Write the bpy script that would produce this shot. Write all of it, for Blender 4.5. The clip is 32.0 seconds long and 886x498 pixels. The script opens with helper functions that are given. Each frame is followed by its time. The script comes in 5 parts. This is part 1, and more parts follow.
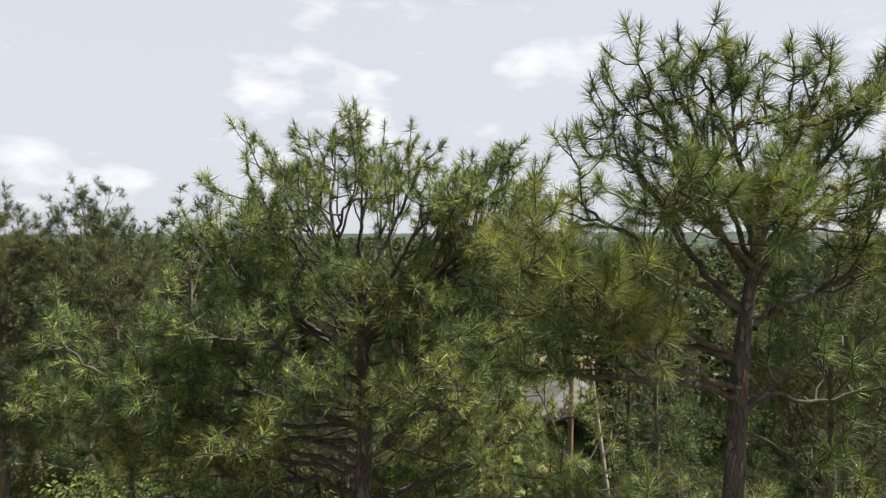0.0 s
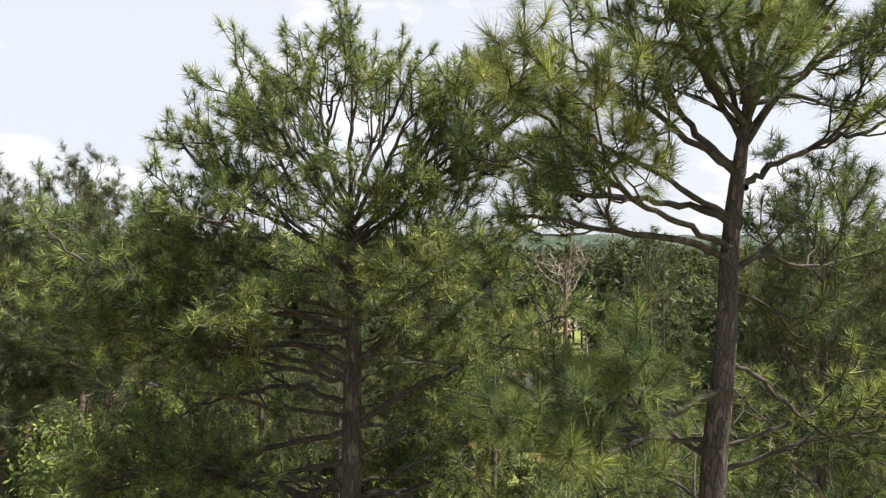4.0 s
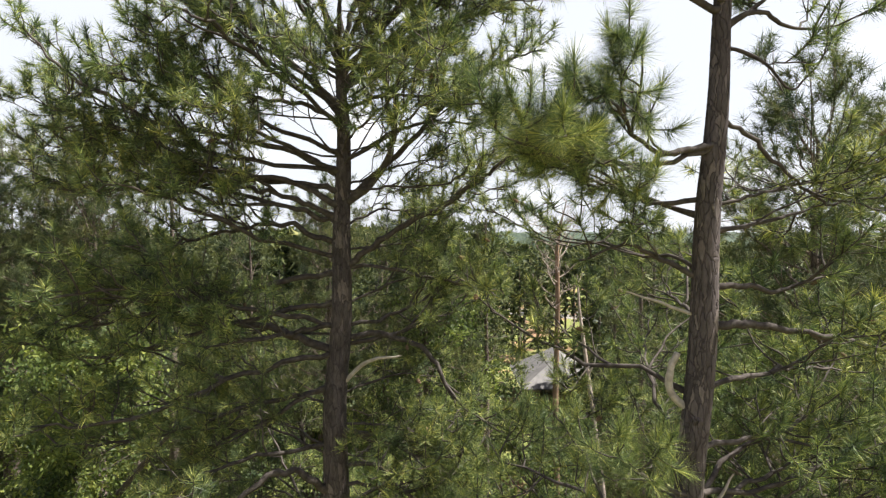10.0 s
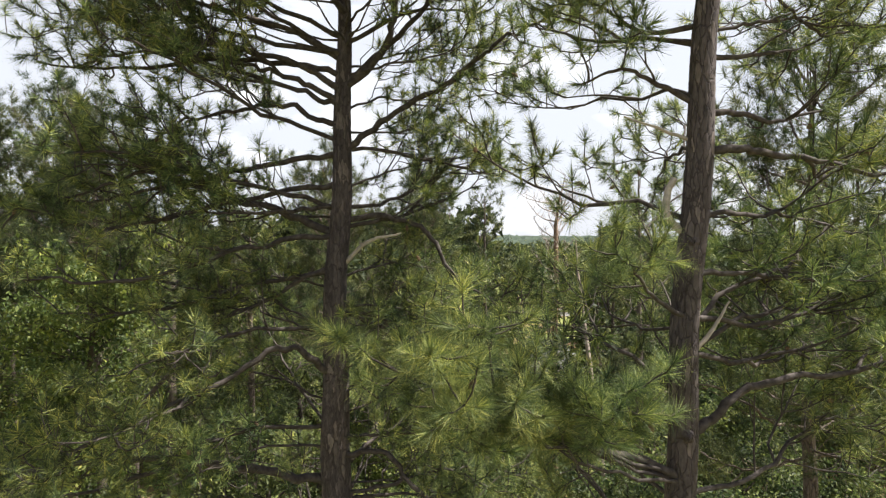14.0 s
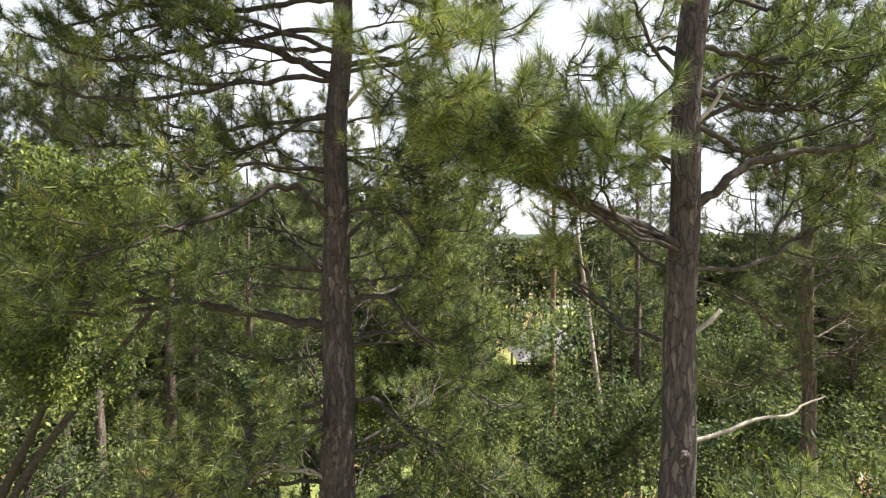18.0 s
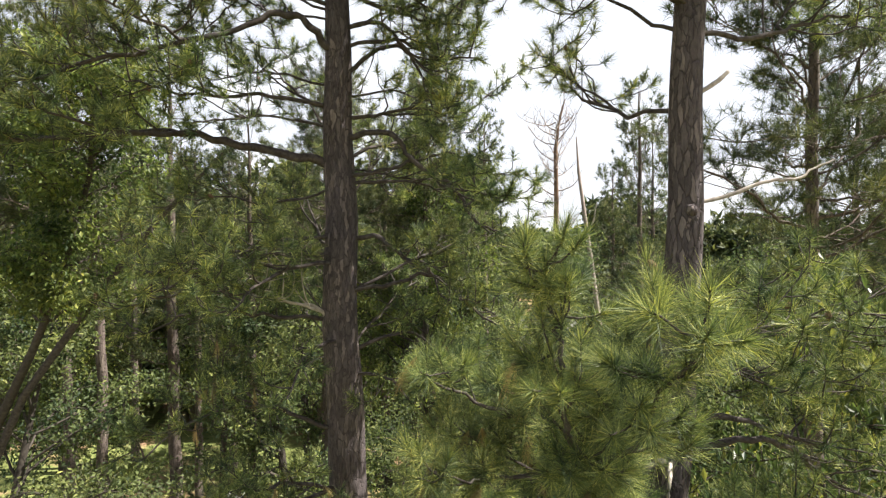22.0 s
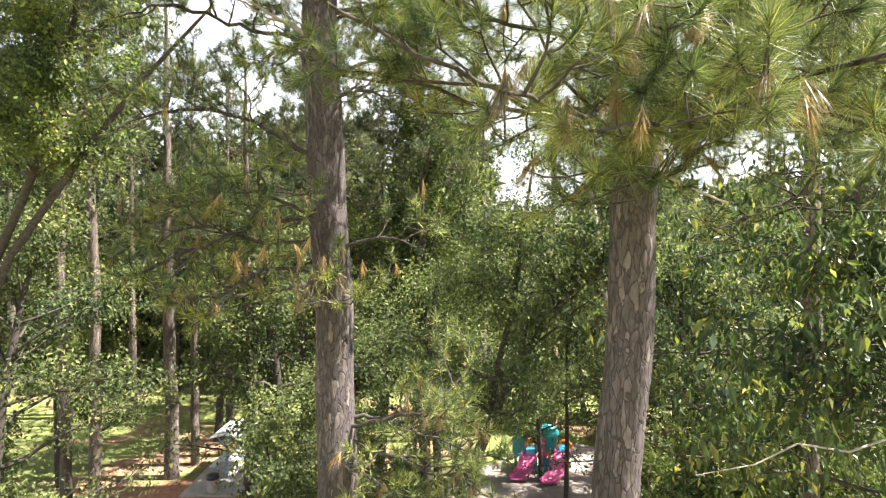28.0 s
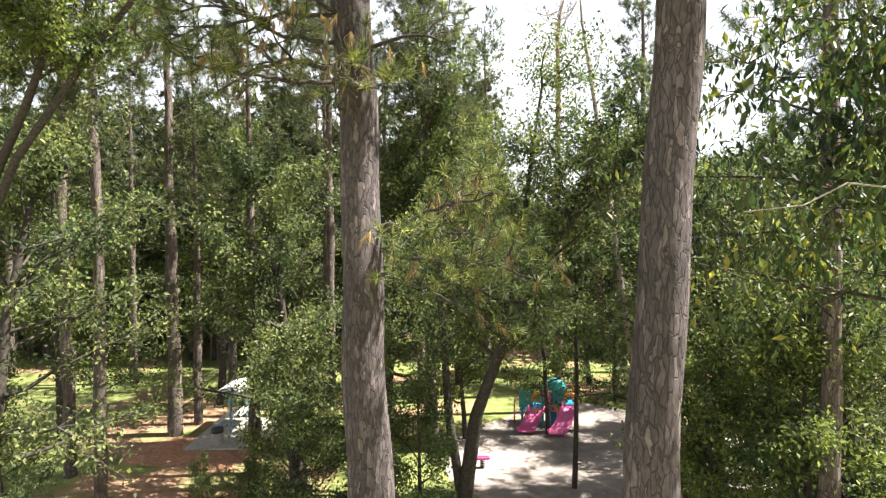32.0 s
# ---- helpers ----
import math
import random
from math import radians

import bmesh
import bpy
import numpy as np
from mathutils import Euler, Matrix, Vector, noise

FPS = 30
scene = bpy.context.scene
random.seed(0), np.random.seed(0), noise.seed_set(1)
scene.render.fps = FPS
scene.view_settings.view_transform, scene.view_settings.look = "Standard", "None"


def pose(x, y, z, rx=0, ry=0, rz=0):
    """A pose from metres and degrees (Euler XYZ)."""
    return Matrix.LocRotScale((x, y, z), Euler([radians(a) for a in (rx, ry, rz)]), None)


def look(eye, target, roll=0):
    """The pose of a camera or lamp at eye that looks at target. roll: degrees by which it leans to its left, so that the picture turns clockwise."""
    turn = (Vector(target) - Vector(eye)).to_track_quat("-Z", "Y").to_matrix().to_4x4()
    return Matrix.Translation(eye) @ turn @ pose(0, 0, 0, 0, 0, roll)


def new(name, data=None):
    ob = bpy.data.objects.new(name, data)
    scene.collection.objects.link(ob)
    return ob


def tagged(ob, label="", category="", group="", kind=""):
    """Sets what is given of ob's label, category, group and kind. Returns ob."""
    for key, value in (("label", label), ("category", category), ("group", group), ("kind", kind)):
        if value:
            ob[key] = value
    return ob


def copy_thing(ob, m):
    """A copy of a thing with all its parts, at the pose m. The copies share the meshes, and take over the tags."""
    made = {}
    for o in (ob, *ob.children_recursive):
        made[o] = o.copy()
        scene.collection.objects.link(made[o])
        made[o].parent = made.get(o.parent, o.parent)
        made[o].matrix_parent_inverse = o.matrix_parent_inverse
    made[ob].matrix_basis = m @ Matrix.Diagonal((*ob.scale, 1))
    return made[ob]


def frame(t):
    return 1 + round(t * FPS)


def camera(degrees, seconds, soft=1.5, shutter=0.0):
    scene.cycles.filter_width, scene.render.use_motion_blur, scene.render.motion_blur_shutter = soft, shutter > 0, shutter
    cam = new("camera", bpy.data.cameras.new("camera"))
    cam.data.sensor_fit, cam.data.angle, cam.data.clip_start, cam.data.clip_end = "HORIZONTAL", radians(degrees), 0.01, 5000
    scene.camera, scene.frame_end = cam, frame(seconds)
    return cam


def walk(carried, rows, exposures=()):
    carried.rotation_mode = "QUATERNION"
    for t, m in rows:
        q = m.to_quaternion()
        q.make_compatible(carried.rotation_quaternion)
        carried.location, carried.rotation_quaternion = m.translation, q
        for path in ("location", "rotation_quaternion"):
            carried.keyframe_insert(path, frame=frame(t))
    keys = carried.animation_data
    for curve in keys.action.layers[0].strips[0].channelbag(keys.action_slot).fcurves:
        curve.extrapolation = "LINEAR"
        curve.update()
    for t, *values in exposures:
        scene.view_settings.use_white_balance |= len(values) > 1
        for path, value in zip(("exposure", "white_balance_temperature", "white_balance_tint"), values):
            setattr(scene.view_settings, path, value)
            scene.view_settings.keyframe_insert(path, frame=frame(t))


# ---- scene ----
cam = camera(75.0, 32.0, 1.3)
PATH = [
    (0, 0.203, 0.033, 23.990, 88.45, 0.19, 1.22),
    (1, 0.228, 0.046, 23.676, 88.57, 0.05, 1.15),
    (2, 0.270, 0.026, 23.370, 88.66, -0.08, 1.05),
    (3, 0.270, 0.060, 23.071, 88.67, -0.18, 0.90),
    (3.5, 0.259, 0.077, 22.921, 88.64, -0.19, 0.83),
    (5.5, 0.257, 0.063, 22.347, 88.45, -0.10, 0.54),
    (6, 0.262, 0.068, 22.174, 88.42, -0.10, 0.48),
    (7, 0.295, 0.094, 21.828, 88.43, -0.18, 0.35),
    (8, 0.297, 0.114, 21.467, 88.46, -0.24, 0.19),
    (9, 0.294, 0.116, 21.106, 88.51, -0.14, 0.06),
    (10, 0.279, 0.107, 20.770, 88.50, 0.03, -0.03),
    (11, 0.254, 0.081, 20.435, 88.51, 0.18, -0.12),
    (12, 0.226, 0.063, 20.045, 88.61, 0.16, -0.15),
    (13, 0.269, 0.053, 19.641, 88.79, 0.01, -0.13),
    (14, 0.270, 0.010, 19.260, 88.84, -0.13, -0.15),
    (14.5, 0.246, -0.007, 19.074, 88.82, -0.16, -0.19),
    (16.5, 0.245, -0.088, 18.188, 88.79, -0.16, -0.34),
    (17, 0.244, -0.080, 17.918, 88.79, -0.13, -0.37),
    (18, 0.230, -0.027, 17.313, 88.78, -0.06, -0.41),
    (19, 0.235, -0.022, 16.724, 88.75, -0.01, -0.38),
    (20, 0.233, -0.038, 16.181, 88.76, 0.02, -0.30),
    (21, 0.237, -0.055, 15.698, 88.73, 0.06, -0.24),
    (22, 0.213, -0.007, 15.261, 88.67, 0.11, -0.27),
    (23, 0.236, -0.006, 14.745, 88.58, 0.04, -0.30),
    (24, 0.322, -0.025, 14.218, 88.53, -0.05, -0.26),
    (25, 0.360, -0.055, 13.629, 88.49, -0.04, -0.26),
    (25.5, 0.375, -0.056, 13.342, 88.48, -0.03, -0.23),
    (27.5, 0.444, 0.105, 12.179, 88.51, -0.06, -0.04),
    (28, 0.461, 0.122, 11.872, 88.54, -0.09, -0.02),
    (29, 0.409, 0.145, 11.255, 88.59, -0.07, -0.07),
    (30, 0.307, 0.159, 10.623, 88.63, 0.11, -0.19),
    (31, 0.184, 0.205, 10.034, 88.69, 0.27, -0.30),
    (32, 0.078, 0.252, 9.450, 88.77, 0.45, -0.35),
]
walk(cam, [(t, pose(x, y, z, rx, ry, rz)) for t, x, y, z, rx, ry, rz in PATH],
     exposures=[(0, 1.34), (3.5, 1.52), (6, 1.78), (10, 1.75), (13, 1.7), (14.5, 1.67), (17, 1.85), (20, 2.2), (22, 1.9), (23, 1.88), (25, 2.55), (28, 2.75), (32, 2.45)])

# ---- sky and sun ----
SUN_DIR = Vector((0.56, 0.03, 0.83)).normalized()
sun = new("sun", bpy.data.lights.new("sun", "SUN"))
sun.data.energy, sun.data.angle, sun.data.color = 5.0, radians(0.6), (1.0, 0.95, 0.86)
sun.matrix_world = look(SUN_DIR * 200, (0, 0, 0))

world = bpy.data.worlds.new("sky")
scene.world = world
world.use_nodes = True
wn, wl = world.node_tree.nodes, world.node_tree.links
wn.clear()
sky = wn.new("ShaderNodeTexSky")
sky.sky_type, sky.sun_disc = "NISHITA", False
sky.sun_elevation = math.asin(SUN_DIR.z)
sky.sun_rotation = math.atan2(SUN_DIR.x, SUN_DIR.y)
sky.air_density, sky.dust_density, sky.ozone_density = 1.0, 2.5, 1.0
coord = wn.new("ShaderNodeTexCoord")
stretch = wn.new("ShaderNodeMapping")
stretch.inputs["Scale"].default_value = (1.0, 1.0, 2.2)
wl.new(coord.outputs["Generated"], stretch.inputs["Vector"])
puffs = wn.new("ShaderNodeTexNoise")
puffs.inputs["Scale"].default_value, puffs.inputs["Detail"].default_value = 5.5, 8.0
puffs.inputs["Roughness"].default_value = 0.52
wl.new(stretch.outputs["Vector"], puffs.inputs["Vector"])
cover = wn.new("ShaderNodeValToRGB")
cover.color_ramp.elements[0].position, cover.color_ramp.elements[1].position = 0.54, 0.68
wl.new(puffs.outputs["Fac"], cover.inputs["Fac"])
veil = wn.new("ShaderNodeMix")
veil.data_type = "RGBA"
veil.inputs["Factor"].default_value = 0.82
veil.inputs["B"].default_value = (10.7, 11.1, 12.0, 1)
wl.new(sky.outputs["Color"], veil.inputs["A"])
# the haze is thick towards the horizon and thins out overhead
height = wn.new("ShaderNodeSeparateXYZ")
wl.new(coord.outputs["Generated"], height.inputs["Vector"])
thin = wn.new("ShaderNodeMapRange")
for key, value in (("From Min", 0.36), ("From Max", 0.66), ("To Min", 0.82), ("To Max", 0.04)):
    thin.inputs[key].default_value = value
wl.new(height.outputs["Z"], thin.inputs["Value"])
wl.new(thin.outputs["Result"], veil.inputs["Factor"])
cloud = wn.new("ShaderNodeMix")
cloud.data_type = "RGBA"
cloud.inputs["B"].default_value = (12.9, 13.0, 13.3, 1)
wl.new(cover.outputs["Color"], cloud.inputs["Factor"])
wl.new(veil.outputs["Result"], cloud.inputs["A"])
back = wn.new("ShaderNodeBackground")
back.inputs["Strength"].default_value = 0.031
wl.new(cloud.outputs["Result"], back.inputs["Color"])
wout = wn.new("ShaderNodeOutputWorld")
wl.new(back.outputs["Background"], wout.inputs["Surface"])


# ---- materials ----
def material(name, rough=0.8, spec=0.3):
    m = bpy.data.materials.new(name)
    m.use_nodes = True
    nt = m.node_tree
    b = nt.nodes["Principled BSDF"]
    b.inputs["Roughness"].default_value = rough
    b.inputs["Specular IOR Level"].default_value = spec
    return m, nt, b


def node(nt, kind, **values):
    n = nt.nodes.new(kind)
    for k, v in values.items():
        n.inputs[k.replace("_", " ")].default_value = v
    return n


def ramp(nt, source, stops):
    r = nt.nodes.new("ShaderNodeValToRGB")
    el = r.color_ramp.elements
    while len(el) < len(stops):
        el.new(0.5)
    for e, (p, c) in zip(el, stops):
        e.position, e.color = p, (*c, 1) if len(c) == 3 else c
    nt.links.new(source, r.inputs["Fac"])
    return r.outputs["Color"]


def blend(nt, a, b, fac, mode="MIX"):
    m = nt.nodes.new("ShaderNodeMix")
    m.data_type, m.blend_type = "RGBA", mode
    for sock, v in (("A", a), ("B", b), ("Factor", fac)):
        if isinstance(v, (int, float)):
            m.inputs[sock].default_value = v
        elif isinstance(v, tuple):
            m.inputs[sock].default_value = (*v, 1)
        else:
            nt.links.new(v, m.inputs[sock])
    return m.outputs["Result"]


def noise_fac(nt, scale, detail=4.0, rough=0.55, stretch=None):
    tc = nt.nodes.new("ShaderNodeTexCoord")
    n = node(nt, "ShaderNodeTexNoise", Scale=scale, Detail=detail, Roughness=rough)
    if stretch:
        mp = node(nt, "ShaderNodeMapping", Scale=stretch)
        nt.links.new(tc.outputs["Object"], mp.inputs["Vector"])
        nt.links.new(mp.outputs["Vector"], n.inputs["Vector"])
    else:
        nt.links.new(tc.outputs["Object"], n.inputs["Vector"])
    return n.outputs["Fac"]


def bump(nt, b, height, strength, dist):
    bp = node(nt, "ShaderNodeBump", Strength=strength, Distance=dist)
    nt.links.new(height, bp.inputs["Height"])
    nt.links.new(bp.outputs["Normal"], b.inputs["Normal"])


def foliage(name, dark, mid, light, clump, through_light=0.35, rough=0.45, spec=0.35, knee=0.6):
    """Leaves or needles: colour by leaf and by clump, sun and shade tones included, with light coming through."""
    m, nt, b = material(name, rough, spec)
    geo = nt.nodes.new("ShaderNodeNewGeometry")
    own = ramp(nt, geo.outputs["Random Per Island"], [(0.0, dark), (knee, mid), (1.0, light)])
    # clump colour varies, with shade painted cool dark and sun warm bright
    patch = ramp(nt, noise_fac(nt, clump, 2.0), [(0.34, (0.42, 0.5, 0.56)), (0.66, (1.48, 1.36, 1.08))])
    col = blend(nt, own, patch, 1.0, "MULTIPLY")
    info = nt.nodes.new("ShaderNodeObjectInfo")
    tint = ramp(nt, info.outputs["Random"], [(0.0, (0.84, 0.92, 0.94)), (1.0, (1.1, 1.04, 0.97))])
    col = blend(nt, col, tint, 1.0, "MULTIPLY")
    nt.links.new(col, b.inputs["Base Color"])
    tr = nt.nodes.new("ShaderNodeBsdfTranslucent")
    warm = blend(nt, col, (1.03, 1.13, 0.82), 1.0, "MULTIPLY")
    nt.links.new(warm, tr.inputs["Color"])
    mix = nt.nodes.new("ShaderNodeMixShader")
    mix.inputs[0].default_value = through_light
    nt.links.new(b.outputs["BSDF"], mix.inputs[1])
    nt.links.new(tr.outputs["BSDF"], mix.inputs[2])
    nt.links.new(mix.outputs["Shader"], nt.nodes["Material Output"].inputs["Surface"])
    return m


def bark(name, furrow, plate, pale, cell, depth):
    """Plated bark: long plates between dark furrows, with flakes of paler bark."""
    m, nt, b = material(name, 0.9, 0.15)
    tc = nt.nodes.new("ShaderNodeTexCoord")
    warp = node(nt, "ShaderNodeTexNoise", Scale=6.0, Detail=3.0)
    nt.links.new(tc.outputs["Object"], warp.inputs["Vector"])
    bent = nt.nodes.new("ShaderNodeVectorMath")
    bent.operation = "MULTIPLY_ADD"
    bent.inputs[1].default_value = (0.09, 0.09, 0.09)
    nt.links.new(warp.outputs["Color"], bent.inputs[0])
    nt.links.new(tc.outputs["Object"], bent.inputs[2])
    mp = node(nt, "ShaderNodeMapping", Scale=(cell, cell, cell * 0.2))
    nt.links.new(bent.outputs["Vector"], mp.inputs["Vector"])
    vor = node(nt, "ShaderNodeTexVoronoi", Scale=1.0)
    vor.feature = "DISTANCE_TO_EDGE"
    nt.links.new(mp.outputs["Vector"], vor.inputs["Vector"])
    cells = node(nt, "ShaderNodeTexVoronoi", Scale=1.0)
    nt.links.new(mp.outputs["Vector"], cells.inputs["Vector"])
    edge = ramp(nt, vor.outputs["Distance"], [(0.0, (0, 0, 0)), (0.07, (1, 1, 1))])
    sep = nt.nodes.new("ShaderNodeSeparateColor")
    nt.links.new(cells.outputs["Color"], sep.inputs["Color"])
    own = ramp(nt, sep.outputs["Red"], [(0.0, tuple(c * 0.75 for c in plate)), (0.7, plate), (1.0, pale)])
    grain = ramp(nt, noise_fac(nt, 30.0, 5.0, 0.65, (1, 1, 0.35)), [(0.3, (0.6, 0.6, 0.6)), (0.7, (1.3, 1.28, 1.25))])
    stain = ramp(nt, noise_fac(nt, 1.6, 3.0), [(0.35, (0.8, 0.78, 0.76)), (0.65, (1.1, 1.06, 1.04))])
    col = blend(nt, furrow, own, edge)
    col = blend(nt, blend(nt, col, grain, 1.0, "MULTIPLY"), stain, 1.0, "MULTIPLY")
    nt.links.new(col, b.inputs["Base Color"])
    high = blend(nt, edge, noise_fac(nt, 45.0, 4.0, 0.6, (1, 1, 0.4)), 0.3)
    bump(nt, b, high, 0.9, depth)
    return m


def mottled(name, a, c, scale, rough=0.85, spec=0.2, bumps=0.0, stretch=None):
    m, nt, b = material(name, rough, spec)
    col = ramp(nt, noise_fac(nt, scale, 6.0, 0.6, stretch), [(0.3, a), (0.7, c)])
    big = ramp(nt, noise_fac(nt, scale * 0.13, 3.0), [(0.3, (0.85, 0.85, 0.85)), (0.7, (1.1, 1.1, 1.1))])
    nt.links.new(blend(nt, col, big, 1.0, "MULTIPLY"), b.inputs["Base Color"])
    if bumps:
        bump(nt, b, noise_fac(nt, scale * 2, 5.0, 0.6, stretch), 0.6, bumps)
    return m


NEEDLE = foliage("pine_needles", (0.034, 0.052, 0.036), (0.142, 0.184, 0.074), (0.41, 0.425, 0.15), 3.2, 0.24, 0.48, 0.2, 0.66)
# same needles painted darker: shade on the background pines is in this colour
NEEDLE_FAR_SHADED = foliage("pine_needles_far_shaded", (0.032, 0.045, 0.03), (0.076, 0.093, 0.045), (0.155, 0.163, 0.07), 0.9, 0.26, 0.6, 0.2)
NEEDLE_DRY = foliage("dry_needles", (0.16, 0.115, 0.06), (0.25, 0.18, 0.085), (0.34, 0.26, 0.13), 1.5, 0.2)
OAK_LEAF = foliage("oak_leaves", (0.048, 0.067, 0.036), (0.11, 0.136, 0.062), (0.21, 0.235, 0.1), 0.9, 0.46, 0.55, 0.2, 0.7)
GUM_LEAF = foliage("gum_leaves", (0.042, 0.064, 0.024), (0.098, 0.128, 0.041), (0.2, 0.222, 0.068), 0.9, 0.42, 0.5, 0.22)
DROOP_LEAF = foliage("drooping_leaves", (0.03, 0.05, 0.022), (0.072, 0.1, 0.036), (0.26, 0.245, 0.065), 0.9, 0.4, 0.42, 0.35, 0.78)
BARK = bark("pine_bark", (0.05, 0.043, 0.046), (0.094, 0.082, 0.086), (0.17, 0.148, 0.145), 23.0, 0.012)
BARK_FAR = bark("pine_bark_far", (0.06, 0.048, 0.043), (0.13, 0.108, 0.098), (0.20, 0.17, 0.15), 12.0, 0.03)
LIMB_BARK = mottled("limb_bark", (0.028, 0.023, 0.022), (0.09, 0.077, 0.07), 16.0, 0.9, 0.15, 0.006)
PALE_WOOD = mottled("bare_wood", (0.22, 0.19, 0.165), (0.42, 0.375, 0.325), 18.0, 0.85, 0.2, 0.004)
SNAG_WOOD = mottled("dead_bark", (0.13, 0.088, 0.064), (0.25, 0.165, 0.115), 3.0, 0.9, 0.1, 0.02)
OAK_BARK = mottled("oak_bark", (0.026, 0.022, 0.019), (0.075, 0.064, 0.054), 9.0, 0.9, 0.15, 0.02)


# ---- mesh helpers ----
def part(name, verts, faces, mats, parent=None, label="", slots=None, smooth=False):
    """One mesh object from arrays of corners and triangles (or quads)."""
    me = bpy.data.meshes.new(name)
    verts, faces = np.asarray(verts, np.float32), np.asarray(faces, np.int32)
    k = faces.shape[1]
    me.vertices.add(len(verts))
    me.vertices.foreach_set("co", verts.ravel())
    me.loops.add(faces.size)
    me.loops.foreach_set("vertex_index", faces.ravel())
    me.polygons.add(len(faces))
    me.polygons.foreach_set("loop_start", np.arange(0, faces.size, k, dtype=np.int32))
    if slots is not None:
        me.polygons.foreach_set("material_index", np.asarray(slots, np.int32))
    me.polygons.foreach_set("use_smooth", np.full(len(faces), smooth))
    for m in mats if isinstance(mats, (list, tuple)) else [mats]:
        me.materials.append(m)
    me.update(calc_edges=True)
    ob = new(name, me)
    if parent:
        ob.parent = parent
    return tagged(ob, label)


class Heap:
    """Gathers pieces of mesh before they are joined into one part."""

    def __init__(self):
        self.v, self.f, self.s, self.n = [], [], [], 0

    def add(self, v, f, slot=0):
        self.v.append(v)
        self.f.append(np.asarray(f) + self.n)
        self.s.append(np.full(len(f), slot))
        self.n += len(v)

    def part(self, name, mats, parent=None, label="", smooth=False):
        if self.n:
            return part(name, np.concatenate(self.v), np.concatenate(self.f), mats, parent, label, np.concatenate(self.s), smooth)


def unit(v):
    return v / np.maximum(np.linalg.norm(v, axis=-1, keepdims=True), 1e-9)


def tube(pts, radii, sides, closed=True):
    """Quads of a round bar along a line of points."""
    pts, radii = np.asarray(pts, float), np.asarray(radii, float)
    n = len(pts)
    tan = unit(np.gradient(pts, axis=0))
    ref = np.array([0.0, 0, 1]) if abs(tan[:, 2]).mean() < 0.8 else np.array([1.0, 0, 0])
    side = unit(np.cross(tan, ref))
    up = np.cross(side, tan)
    a = np.linspace(0, 2 * np.pi, sides, endpoint=False)
    ring = np.cos(a)[None, :, None] * side[:, None] + np.sin(a)[None, :, None] * up[:, None]
    v = (pts[:, None] + ring * radii[:, None, None]).reshape(-1, 3)
    i, j = np.meshgrid(np.arange(n - 1), np.arange(sides), indexing="ij")
    k = (j + 1) % sides
    f = np.stack([i * sides + j, i * sides + k, (i + 1) * sides + k, (i + 1) * sides + j], -1).reshape(-1, 4)
    return v, f


def way(az, el):
    a, e = math.radians(az), math.radians(el)
    return np.array([math.cos(a) * math.cos(e), math.sin(a) * math.cos(e), math.sin(e)])


def bough(rng, start, az, el, length, bend, steps, wander=7.0):
    """A line that sets out at az, el and turns up by bend degrees on its way."""
    pts, p = [np.array(start, float)], np.array(start, float)
    veer, lift = 0.0, 0.0
    for i in range(steps):
        veer += rng.normal(0, wander * 0.5)
        lift += rng.normal(0, wander * 0.35)
        a = az + veer + rng.normal(0, wander * 0.75)
        e = np.clip(el + lift + bend * (i + 0.5) / steps + rng.normal(0, wander * 0.6), -85, 88)
        p = p + way(a, e) * length / steps
        pts.append(p.copy())
    return np.array(pts)


def tufts(rng, tips, dirs, count, size, width, spread=1.0, droop=0.10):
    """Needles that stand round the ends of twigs like a brush: each one a narrow blade."""
    n = len(tips)
    d = np.repeat(dirs, count, 0)
    back = rng.random((n * count, 1))
    base = np.repeat(tips, count, 0) - d * back * size * 0.6
    r = rng.normal(size=(n * count, 3))
    r = unit(r - (r * d).sum(1, keepdims=True) * d)
    lean = (0.15 + 0.85 * back + rng.normal(0, 0.25, back.shape)) * 1.5 * spread
    ln = size * rng.uniform(0.7, 1.1, (n * count, 1)) * np.repeat(rng.uniform(0.75, 1.15, (n, 1)), count, 0)
    out = unit(d * np.cos(lean) + r * np.sin(lean) + np.array([0, 0, -droop]))
    tip = base + out * ln + np.array([0, 0, -droop]) * ln * 0.5
    w = unit(np.cross(out, rng.normal(size=out.shape))) * width
    v = np.stack([base - w, base + w, tip], 1).reshape(-1, 3)
    return v, np.arange(n * count * 3).reshape(-1, 3)


def spikes(rng, tips, dirs, count, size, width):
    """Needles of a far tree: one blade each."""
    n = len(tips)
    d = np.repeat(dirs, count, 0)
    base = np.repeat(tips, count, 0) - d * (rng.random((n * count, 1)) * size * 0.6)
    out = unit(d * 0.55 + rng.normal(size=d.shape) * 0.75)
    tip = base + out * size * rng.uniform(0.7, 1.2, (n * count, 1))
    w = unit(np.cross(out, rng.normal(size=out.shape))) * width
    v = np.stack([base - w, base + w, tip], 1).reshape(-1, 3)
    return v, np.arange(n * count * 3).reshape(-1, 3)


